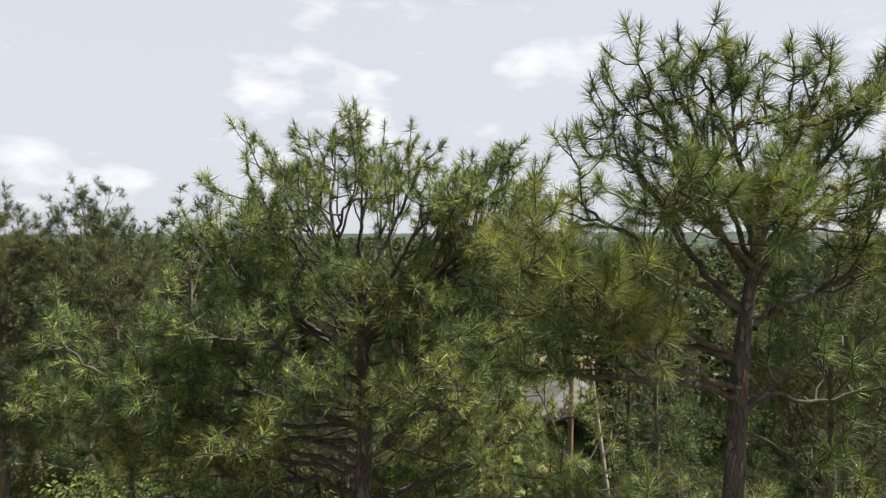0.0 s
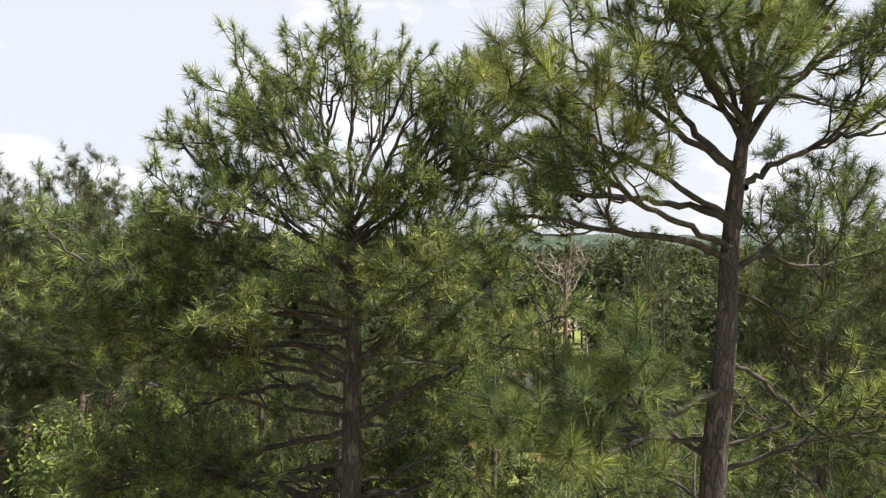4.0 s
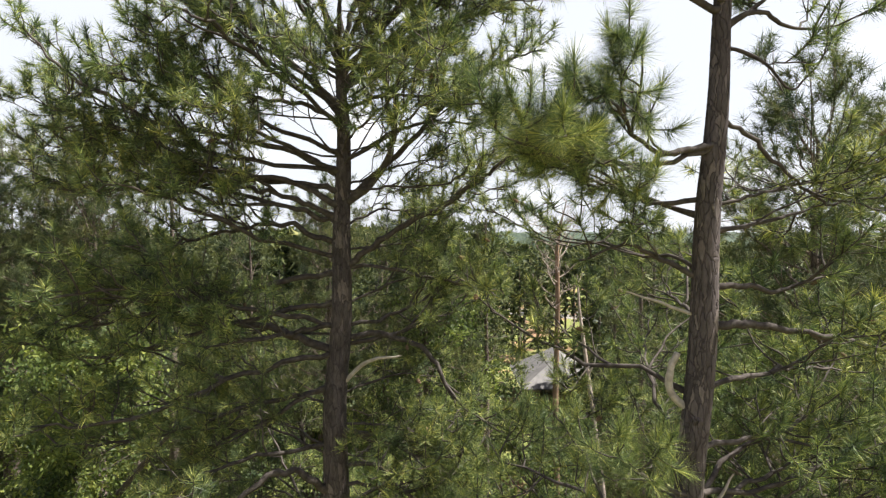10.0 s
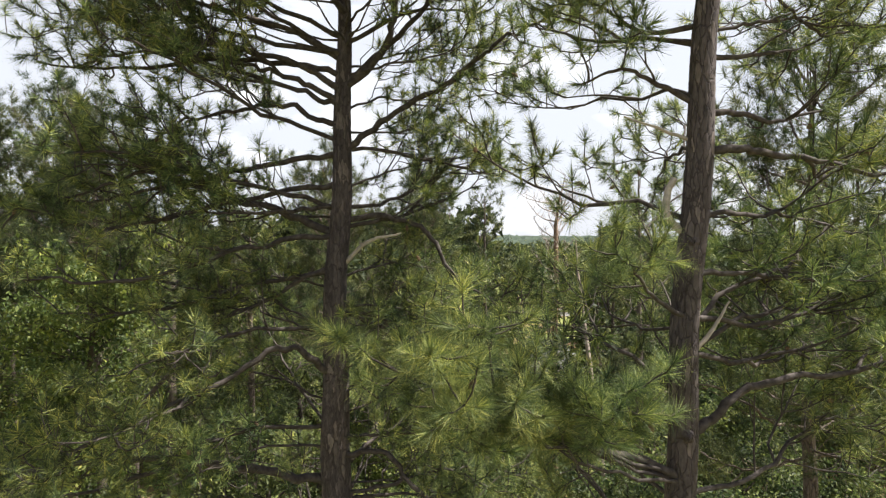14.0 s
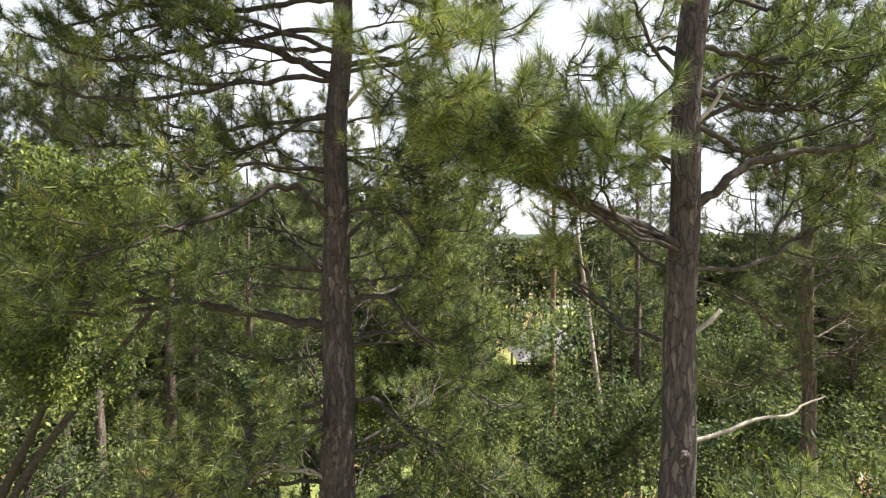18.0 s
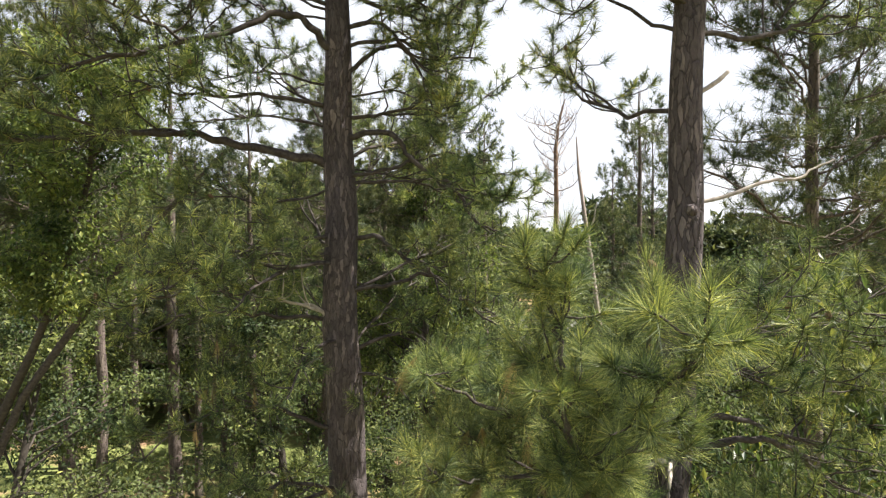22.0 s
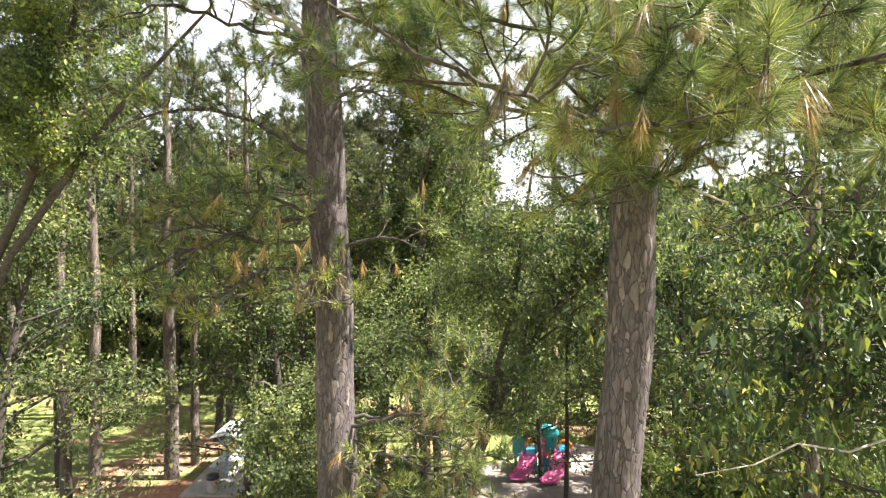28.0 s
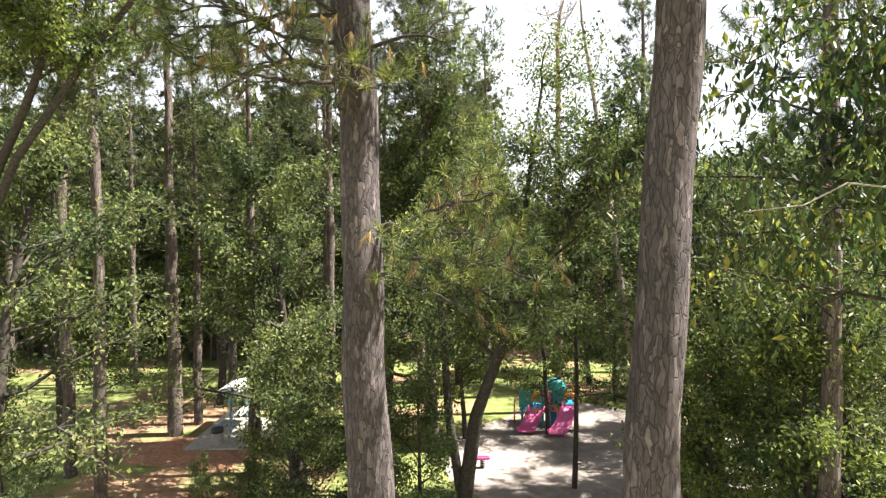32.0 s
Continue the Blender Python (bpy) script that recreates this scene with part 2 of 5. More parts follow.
def twigs(rng, line, radius, density, twig_len, heap, bare_from=0.3, rise=45.0, sides=5):
    """Side branches and upturned twigs along a bough; gives back the places of the tufts."""
    seg = np.linalg.norm(np.diff(line, axis=0), axis=1)
    total = seg.sum()
    cum = np.r_[0, np.cumsum(seg)] / total
    tips, dirs = [], []

    def at(u):
        return np.array([np.interp(u, cum, line[:, a]) for a in range(3)])

    count = max(2, int(total * density))
    for i in range(count):
        u = bare_from + (1 - bare_from) * (i + rng.random()) / count
        p = at(u)
        d = unit(at(min(1, u + 0.05)) - at(max(0, u - 0.05)))
        az, el = math.degrees(math.atan2(d[1], d[0])), math.degrees(math.asin(np.clip(d[2], -1, 1)))
        turn = rng.uniform(28, 85) * rng.choice([-1, 1])
        ln = twig_len * rng.uniform(0.5, 1.2) * (1.2 - 0.6 * u)
        sub = bough(rng, p, az + turn, el * 0.35 + rng.normal(6, 22), ln, rise * rng.uniform(0.1, 1.0), 4, 15)
        r = min(radius * 0.5, 0.006 + 0.012 * ln)
        heap.add(*tube(sub, np.linspace(r, 0.0055, 5), sides))
        for k in (2, 3, 4):
            dk = unit(sub[k] - sub[k - 1])
            if k == 4:
                tips.append(sub[k]), dirs.append(dk)
            for _ in range((0, 0, 1, 1, 2)[k] if sides > 3 else 1 if k != 2 or rng.random() < 0.5 else 0):
                a2 = math.degrees(math.atan2(dk[1], dk[0])) + rng.uniform(20, 80) * rng.choice([-1, 1])
                tw = bough(rng, sub[k], a2, rng.normal(15, 30), rng.uniform(0.2, 0.45) * (0.6 + 0.5 * ln), rise, 3, 14)
                if sides > 3:
                    heap.add(*tube(tw, np.linspace(0.0065, 0.005, 4), 4))
                tips.append(tw[-1]), dirs.append(unit(tw[-1] - tw[-2]))
    tips.append(line[-1]), dirs.append(unit(line[-1] - line[-2]))
    dirs = unit(np.array(dirs) + np.array([0, 0, 0.2]))
    return np.array(tips), dirs


def leaves(rng, tips, count, spread, size, fold=0.25, hang=0.3, shape=0.5):
    """Broad leaves round twig ends: each a pointed blade folded along its rib."""
    n = len(tips) * count
    base = np.repeat(tips, count, 0) + rng.normal(size=(n, 3)) * spread
    out = unit(rng.normal(size=(n, 3)) + np.array([0, 0, -hang]) * 2.0)
    nor = unit(rng.normal(size=(n, 3)) * 0.8 + np.array([0, 0, 1.0]))
    w = unit(np.cross(out, nor))
    nor = np.cross(w, out)
    s = size * rng.uniform(0.6, 1.2, (n, 1))
    mid = base + out * s * 0.45
    v = np.stack([base, mid + w * s * shape * 0.5 + nor * s * fold * 0.3, base + out * s, mid - w * s * shape * 0.5 + nor * s * fold * 0.3], 1).reshape(-1, 3)
    o = np.arange(n)[:, None, None] * 4
    return v, (o + np.array([[0, 1, 2], [0, 2, 3]])).reshape(-1, 3)


# ---- ground ----
def ground_height(x, y):
    return 0.25 * np.sin(x * 0.03 + 1.0) * np.sin(y * 0.021) * np.clip((np.hypot(x, y - 25) - 25) / 60, 0, 1)


def ground_material():
    m, nt, b = material("ground_cover", 0.95, 0.1)
    grass = ramp(nt, noise_fac(nt, 2.3, 8.0, 0.7), [(0.3, (0.08, 0.105, 0.034)), (0.5, (0.135, 0.158, 0.05)), (0.72, (0.23, 0.22, 0.09))])
    straw = ramp(nt, noise_fac(nt, 3.0, 8.0, 0.7), [(0.3, (0.15, 0.085, 0.05)), (0.7, (0.34, 0.22, 0.14))])
    zone = ramp(nt, noise_fac(nt, 0.12, 5.0, 0.6), [(0.5, (0, 0, 0)), (0.58, (1, 1, 1))])
    nt.links.new(blend(nt, grass, straw, zone), b.inputs["Base Color"])
    bump(nt, b, noise_fac(nt, 14.0, 6.0, 0.7), 0.8, 0.05)
    return m


def sheet(name, xs, ys, mat, lift=0.0, kind="structure", label="", category=""):
    gx, gy = np.meshgrid(xs, ys)
    v = np.stack([gx, gy, ground_height(gx, gy) + lift], -1).reshape(-1, 3)
    n, m = len(xs), len(ys)
    i, j = np.meshgrid(np.arange(m - 1), np.arange(n - 1), indexing="ij")
    f = np.stack([i * n + j, i * n + j + 1, (i + 1) * n + j + 1, (i + 1) * n + j], -1).reshape(-1, 4)
    return tagged(part(name, v, f, mat, smooth=True), label, category, kind=kind)


far = np.r_[-3000, -1200, -500, -250, np.arange(-150, 151, 6), 250, 500, 1200, 3000]
sheet("ground", far, np.r_[-3000, -800, -200, np.arange(-60, 181, 6), 260, 400, 700, 1300, 3000], ground_material(),
      label="mown grass and fallen pine straw under the trees", category="ground")


# ---- pines ----
def trunk_mesh(rng, line, radii, sides, step, plates):
    """A trunk with raised bark plates, from a line of points and radii."""
    line, radii = np.asarray(line, float), np.asarray(radii, float)
    zs = np.arange(line[0, 2], line[-1, 2], step)
    pts = np.stack([np.interp(zs, line[:, 2], line[:, a]) for a in (0, 1)] + [zs], -1)
    pts[:, 0] += 0.02 * np.sin(zs * 1.3) + 0.015 * np.sin(zs * 2.9 + 1)
    pts[:, 1] += 0.02 * np.sin(zs * 1.1 + 2)
    rad = np.interp(zs, line[:, 2], radii)
    v, f = tube(pts, np.ones(len(zs)), sides)
    out = unit((v - np.repeat(pts, sides, 0)) * np.array([1, 1, 0.0]))
    ang = np.tile(np.linspace(0, 2 * np.pi, sides, endpoint=False), len(zs))
    z, r = np.repeat(zs, sides), np.repeat(rad, sides)
    relief = np.zeros(len(v))
    if plates:
        u, w = ang / (2 * np.pi) * 31, z / 0.24
        u = u + 0.35 * np.sin(z * 9 + np.sin(z * 3.1) * 2)
        best = np.full((2, len(v)), 9.0)
        ci, cj = np.floor(u).astype(int), np.floor(w).astype(int)
        jit = rng.random((31, 997, 2))
        for a in (-1, 0, 1):
            for c in (-1, 0, 1):
                q = jit[(ci + a) % 31, (cj + c) % 997]
                dd = np.hypot(ci + a + q[:, 0] - u, cj + c + q[:, 1] - w)
                low = np.minimum(best[0], dd)
                best[1] = np.minimum(best[1], np.maximum(best[0], dd))
                best[0] = low
        relief = np.clip((best[1] - best[0]) / 0.28, 0, 1) * plates + rng.normal(0, plates * 0.08, len(v))
    lump = 0.035 * np.sin(ang * 2 + z * 0.8) + 0.03 * np.sin(ang * 3 - z * 1.7)
    v = np.repeat(pts, sides, 0) + out * (r * (1 + lump) - plates * 0.6 + relief)[:, None]
    return v, f


class Pine:
    """A pine built limb by limb: trunk > nothing, limb > needles."""

    def __init__(self, seed, line, radii, label, near=True, name="pine_tree", tuft=(76, 0.168, 0.0033)):
        self.rng, self.seed = np.random.default_rng(seed), seed
        self.line, self.radii, self.near = np.array(line, float), radii, near
        self.base, self.tips, self.tuft = self.line[0].copy(), [], tuft
        self.tree = new(name)
        self.tree.location = self.base
        tagged(self.tree, label, "tree")
        v, f = trunk_mesh(self.rng, self.line - self.base, radii, 84 if near else 14, 0.022 if near else 0.4, 0.0045 if near else 0.0)
        part("trunk", v, f, BARK if near else BARK_FAR, self.tree, smooth=True)

    def at(self, z):
        return np.array([np.interp(z, self.line[:, 2], self.line[:, a]) for a in (0, 1)] + [z]) - self.base

    def limb(self, z, az, el, length, r=0.035, bend=15, density=3.0, twig=0.8, needles=100, size=0.158, bare=0.3, dry=0.0, pale=False, wander=13.0, width=0.0027, hook=None):
        rng = np.random.default_rng([self.seed, int(z * 100), int(az) % 360])
        start = self.at(z)
        if wander == 13.0 and needles:
            if hook is None and self.near and needles and z < 21.8 and rng.random() < 0.6:
                hook = (rng.uniform(0.15, 0.5), rng.uniform(25, 55))
            el, r, length = el + rng.normal(2, 11), r * rng.uniform(0.7, 1.15), length * rng.uniform(0.85, 1.12)
        r = r * 0.78 if self.near else r
        steps = max(5, int(length * 4))
        if hook:
            # the limb leaves the stem in a short rising elbow before it turns
            elbow = bough(rng, start, az, hook[1], hook[0], hook[1] * -0.8, 4, 3)
            line = np.concatenate([elbow[:-1], bough(rng, elbow[-1], az, el, length, bend, steps, wander)])
        else:
            line = bough(rng, start, az, el, length, bend, steps, wander)
        line[0] = start
        return self.dress(rng, line, r, density, twig, needles, size, bare, dry, pale, width)

    def arm(self, z, *via, r=0.035, density=3.3, twig=0.72, needles=None, size=None, bare=0.3, dry=0.0, pale=False, width=None, blunt=False, fork=True):
        """A limb that leaves the stem at height z and sweeps through the places of via."""
        rng = np.random.default_rng([self.seed, int(z * 100), int(abs(via[-1][0]) * 100)])
        needles, size, width = (own if given is None else given for own, given in zip(self.tuft, (needles, size, width)))
        k = np.array([self.at(z) + self.base, *via]) - self.base
        k = np.concatenate([[2 * k[0] - k[1]], k, [2 * k[-1] - k[-2]]])
        line = []
        for a, b, c, d in zip(k, k[1:], k[2:], k[3:]):
            for u in np.linspace(0, 1, 6, endpoint=False):
                line.append(b + 0.5 * u * (c - a + u * (2 * a - 5 * b + 4 * c - d + u * (3 * (b - c) + d - a))))
        line = np.array(line + [k[-2]])
        ease = min(1.0, np.linalg.norm(line[-1] - line[0]) / 2.2) ** 1.5
        sway = np.cumsum(rng.normal(0, 0.015 * ease, line.shape), 0)
        line += sway - np.linspace(0, 1, len(line))[:, None] * sway[-1] + rng.normal(0, 0.012 * ease, line.shape) * (np.arange(len(line)) > 0)[:, None]
        return self.dress(rng, line, r, density, twig, needles, size, bare, dry, pale, width, blunt, fork)

    def dress(self, rng, line, r, density, twig, needles, size, bare, dry, pale, width, blunt=False, fork=True):
        """Gives a limb's line its wood, its twigs and its needles."""
        heap, green = Heap(), Heap()
        t = np.linspace(0, 1, len(line))
        length = np.linalg.norm(np.diff(line, axis=0), axis=1).sum()
        rad = r * (1 - (0.25 if blunt else 0.8) * t ** 1.2) + 0.003
        rad[0] *= 1.5
        if self.near:
            rad = rad * (1 + rng.normal(0, 0.05, len(rad)))
        if blunt:
            line, rad = np.concatenate([line, line[-1:] + (line[-1:] - line[-2:-1]) * 0.02]), np.r_[rad, 0.004]
        heap.add(*tube(line, rad, 10 if self.near else 5))
        bark_mat = PALE_WOOD if pale else (LIMB_BARK if self.near else BARK_FAR)
        if needles:
            tips, dirs = twigs(rng, line, r, density, twig, heap, bare, sides=5 if self.near else 3)
            if self.near and fork and length > 1.5:
                # the limb forks once, and the fork bears twigs of its own
                k = int(len(line) * rng.uniform(max(0.35, bare), max(0.5, bare + 0.1)))
                d = line[k + 1] - line[k - 1]
                az, el = math.degrees(math.atan2(d[1], d[0])), math.degrees(math.atan2(d[2], math.hypot(d[0], d[1])))
                side = bough(rng, line[k], az + rng.uniform(22, 48) * rng.choice([-1, 1]), el * 0.8 + rng.normal(8, 10), length * rng.uniform(0.35, 0.5), 18, 6, 12)
                heap.add(*tube(side, np.linspace(rad[k] * 0.8, 0.006, 7), 8))
                more, lead = twigs(rng, side, r * 0.7, density, twig * 0.9, heap, 0.2)
                tips, dirs = np.concatenate([tips, more]), np.concatenate([dirs, lead])
            self.tips += [tips + self.base]
            old = rng.random(len(tips)) < dry
            if self.near:
                if (~old).any():
                    green.add(*tufts(rng, tips[~old], dirs[~old], needles, size, width))
                if old.any():
                    down = unit(dirs[old] * 0.6 + np.array([0, 0, -0.8]))
                    green.add(*tufts(rng, tips[old], down, needles // 2, size, width, 0.5, 0.5), slot=1)
            else:
                green.add(*spikes(rng, tips, dirs, needles, size * 1.2, width))
        ob = heap.part("limb", bark_mat, self.tree, "bare grey limb" if pale else "", True)
        green.part("needles", [NEEDLE if self.near else NEEDLE_FAR_SHADED, NEEDLE_DRY], ob)
        return line + self.base

    def crown(self, z0, z1, count, reach0, reach1, el0=5, el1=60, **more):
        """A run of limbs round the stem from z0 to z1."""
        for i in range(count):
            u = (i + self.rng.random() * 0.6) / count
            ln = (reach0 + (reach1 - reach0) * u) * self.rng.uniform(0.75, 1.15)
            self.limb(z0 + (z1 - z0) * u, i * 137.5 + self.rng.normal(0, 15), el0 + (el1 - el0) * u + self.rng.normal(0, 6), ln,
                      r=(0.008 if self.near else 0.008) * ln + 0.005, bend=22, wander=13, **more)

    def knot(self, z, az, size):
        """A healed branch collar on the stem."""
        n = np.interp(z, self.line[:, 2], self.radii)
        c, d = self.at(z), way(az, -12)
        t = np.linspace(0, 1, 9)
        prof = size * np.array([1.15, 1.1, 1.0, 0.92, 0.9, 0.95, 0.8, 0.45, 0.3])
        off = n * 0.75 + size * np.array([0.0, 0.35, 0.6, 0.8, 1.0, 1.15, 1.25, 1.15, 0.8])
        v, f = tube(c + d * off[:, None], prof, 14)
        part("knot", v + self.rng.normal(0, 0.003, v.shape), f, BARK, self.tree, smooth=True)

    def cones(self, count):
        """Hanging cones near the ends of the twigs."""
        t = np.linspace(0, 1, 15)
        prof = 0.021 * np.sin(np.pi * (0.08 + 0.9 * t)) ** 0.7 * (1 + 0.22 * np.where(np.arange(15) % 2, 1, -1))
        v, f = tube(np.stack([t * 0, t * 0, -t * 0.085], -1), prof, 9)
        tips = np.concatenate(self.tips) - self.base
        first = None
        for p in tips[self.rng.choice(len(tips), count, replace=False)]:
            if first is None:
                ob = first = part("cone", v, f, CONE, self.tree, "closed brown cone")
            else:
                ob = new("cone", first.data)
                ob.parent = self.tree
            m = Euler((self.rng.normal(0, 0.6), self.rng.normal(0, 0.6), 0))
            ob.location, ob.rotation_euler = Vector(p) + Vector((0, 0, 0.006)), m


CONE = mottled("cone_scales", (0.08, 0.05, 0.03), (0.22, 0.15, 0.10), 60.0)

# the first tree beside the way
A = Pine(11, [(-0.72, 7.3, 0), (-0.82, 7.3, 6.8), (-0.87, 7.3, 9.7), (-0.97, 7.3, 12.4), (-1.06, 7.3, 15), (-1.08, 7.3, 16.6), (-1.04, 7.3, 18.5), (-1.0, 7.3, 20.2), (-0.95, 7.3, 22.2), (-0.98, 7.3, 23.6)],
         [0.40, 0.268, 0.243, 0.235, 0.2, 0.184, 0.148, 0.118, 0.075, 0.02], "tall pine with grey plated bark and long dark limbs")
# crown of the first pine: a broad dome of upswept leaders
A.arm(22.66, (-1.52, 7.13, 23.25), (-1.94, 6.92, 24.09), (-2.20, 6.80, 24.40), r=0.027, density=3.1, bare=0.42)
A.arm(22.87, (-1.59, 7.43, 23.73), (-2.05, 7.54, 24.54), (-2.21, 7.60, 24.87), r=0.027, density=3.1, bare=0.42)
A.arm(23.09, (-1.27, 7.30, 23.88), (-1.40, 7.30, 24.59), (-1.47, 7.30, 24.97), r=0.027, density=3.1, bare=0.42)
A.arm(23.23, (-0.96, 7.20, 23.88), (-0.87, 7.09, 24.57), (-0.99, 7.00, 24.99), r=0.027, density=3.1, bare=0.42)
A.arm(23.09, (-0.70, 7.38, 23.80), (-0.42, 7.45, 24.45), (-0.27, 7.50, 24.81), r=0.027, density=3.1, bare=0.42)
A.arm(22.73, (-0.41, 7.23, 23.38), (0.09, 7.15, 24.22), (0.30, 7.10, 24.69), r=0.027, density=3.1, bare=0.42)
A.arm(22.58, (-0.26, 7.14, 23.25), (0.50, 6.94, 24.08), (0.82, 6.80, 24.58), r=0.027, density=3.1, bare=0.42)
A.arm(22.51, (-0.13, 7.30, 23.23), (0.73, 7.30, 23.94), (1.29, 7.30, 24.35), r=0.027, density=3.1, bare=0.42)
A.arm(22.66, (-0.13, 7.49, 23.28), (0.91, 7.69, 23.71), (1.45, 7.80, 23.94), r=0.027, density=3.1, bare=0.42)
A.arm(22.94, (-1.40, 7.57, 23.50), (-1.84, 7.84, 24.10), (-2.00, 8.20, 24.91), r=0.027, density=3.1, bare=0.42)
A.arm(23.09, (-0.89, 7.66, 23.72), (-0.70, 8.01, 24.41), (-0.81, 8.30, 24.88), r=0.027, density=3.1, bare=0.42)
A.arm(22.94, (-0.45, 7.73, 23.56), (0.00, 8.05, 24.09), (0.16, 8.40, 24.76), r=0.027, density=3.1, bare=0.42)
A.arm(22.94, (-1.18, 6.86, 23.61), (-1.11, 6.54, 24.08), (-0.92, 6.20, 24.35), r=0.027, density=3.1, bare=0.42)
A.arm(22.94, (-0.57, 6.87, 23.55), (-0.21, 6.45, 24.07), (0.05, 6.20, 24.16), r=0.027, density=3.1, bare=0.42)
A.arm(22.73, (-0.10, 6.69, 23.43), (0.41, 6.23, 23.95), (0.64, 6.00, 24.03), r=0.027, density=3.1, bare=0.42)
A.arm(22.80, (-1.38, 6.86, 23.41), (-1.61, 6.48, 23.89), (-1.65, 6.20, 24.11), r=0.027, density=3.1, bare=0.42)
A.arm(22.19, (-1.48, 7.06, 22.77), (-2.06, 6.83, 23.08), (-2.38, 6.70, 23.24), r=0.027)
A.arm(22.34, (-1.67, 7.12, 22.91), (-2.42, 6.90, 23.58), (-2.53, 6.80, 23.89), r=0.027)
A.arm(22.27, (-2.04, 7.39, 22.97), (-3.01, 7.47, 23.70), (-3.32, 7.50, 23.88), r=0.027)
A.arm(22.05, (-1.65, 6.56, 22.66), (-2.07, 6.01, 22.93), (-2.29, 5.70, 22.96), r=0.027)
A.arm(21.77, (-1.79, 7.04, 22.08), (-2.50, 6.74, 22.65), (-3.10, 6.50, 22.92), r=0.027)
A.arm(21.48, (-1.87, 6.84, 21.98), (-2.67, 6.39, 22.30), (-3.25, 6.00, 22.46), r=0.027)
A.arm(22.66, (-1.53, 7.16, 22.96), (-2.04, 7.00, 23.26), r=0.016, bare=0.2)
A.arm(22.58, (-0.26, 7.14, 22.76), (0.30, 7.00, 23.12), r=0.016, bare=0.2)
A.arm(22.73, (-1.16, 6.74, 23.16), (-1.29, 6.20, 23.47), r=0.016, bare=0.2)
A.arm(22.66, (-0.48, 6.59, 23.05), (-0.07, 6.00, 23.13), r=0.016, bare=0.2)
A.arm(22.80, (-0.90, 6.77, 23.29), (-0.70, 6.30, 23.64), r=0.016, bare=0.2)
A.arm(22.80, (-1.43, 7.71, 23.11), (-2.13, 8.30, 23.54), r=0.016, bare=0.2)
A.arm(22.80, (-0.46, 7.81, 23.02), (0.32, 8.50, 23.52), r=0.016, bare=0.2)
# long limbs on its shaded side
A.arm(21.12, (-1.61, 7.13, 21.41), (-2.42, 6.88, 21.49), (-2.84, 6.75, 21.59), (-3.56, 6.50, 21.70), r=0.036, bare=0.45)
A.arm(21.57, (-1.95, 6.97, 21.87), (-2.80, 6.65, 22.01), (-3.53, 6.30, 22.36), (-3.94, 6.00, 22.85), r=0.032, bare=0.3)
A.arm(22.06, (-1.39, 7.17, 22.31), (-2.08, 6.98, 22.37), (-2.73, 6.78, 22.48), (-3.21, 6.60, 22.75), r=0.028)
A.arm(21.26, (-1.70, 7.24, 21.43), (-2.57, 7.17, 21.42), (-3.69, 7.08, 21.28), (-4.59, 7.00, 21.34), r=0.036, bare=0.3)
A.arm(20.83, (-1.35, 7.23, 20.92), (-1.95, 7.08, 21.10), (-2.94, 6.82, 21.37), (-3.75, 6.60, 21.29), r=0.036, bare=0.4)
A.arm(20.62, (-1.49, 7.25, 20.80), (-2.03, 7.18, 20.87), (-2.62, 7.10, 20.73), (-3.32, 7.00, 20.39), r=0.036, bare=0.35)
A.arm(20.49, (-1.74, 6.89, 20.70), (-2.48, 6.30, 21.10), (-2.98, 5.80, 21.31), r=0.028)
A.arm(20.31, (-1.83, 7.20, 20.17), (-2.50, 7.12, 20.04), (-3.46, 6.99, 19.82), (-4.15, 6.90, 19.67), r=0.036, bare=0.35)
A.arm(19.28, (-1.69, 7.17, 19.55), (-2.20, 7.06, 19.71), (-2.63, 6.95, 19.89), (-3.23, 6.81, 20.01), (-4.02, 6.60, 19.68), r=0.048, bare=0.45)
A.arm(20.94, (-1.41, 7.20, 21.20), (-1.80, 7.09, 21.32), (-2.17, 7.00, 21.36), (-2.89, 6.80, 21.41), r=0.036, bare=0.4)
A.arm(19.67, (-1.65, 6.97, 19.58), (-2.08, 6.65, 19.54), (-2.37, 6.40, 19.55), r=0.028)
A.arm(18.87, (-1.44, 7.24, 18.82), (-1.97, 7.12, 18.49), (-2.49, 7.01, 18.20), (-2.92, 6.90, 17.88), r=0.032, bare=0.45)
A.arm(17.38, (-1.21, 7.18, 17.69), (-1.56, 7.00, 17.94), (-2.24, 6.69, 17.60), (-3.25, 6.16, 17.20), (-4.03, 5.60, 16.70), r=0.050, bare=0.6)
A.arm(16.09, (-1.46, 7.27, 16.30), (-2.43, 7.18, 16.46), (-3.30, 7.10, 16.54), (-4.54, 6.99, 16.45), (-5.42, 6.90, 16.42), r=0.060, bare=0.5)
A.arm(18.16, (-1.94, 6.80, 18.17), (-2.54, 6.34, 18.05), (-2.98, 5.90, 17.82), r=0.024)
A.arm(16.88, (-1.93, 6.96, 16.96), (-2.65, 6.58, 16.85), (-3.27, 6.20, 17.00), r=0.024)
A.arm(13.89, (-1.30, 7.16, 14.36), (-1.61, 7.07, 14.44), (-2.10, 6.90, 14.69), r=0.022, needles=40, pale=True)
A.arm(15.26, (-1.90, 6.58, 15.17), (-2.35, 5.81, 14.89), (-2.54, 5.30, 14.75), r=0.024)
A.arm(14.97, (-1.72, 6.38, 14.81), (-1.83, 5.50, 14.49), r=0.024)
A.arm(14.21, (-1.55, 6.97, 14.45), (-1.95, 6.50, 14.60), r=0.020, needles=40, pale=True)
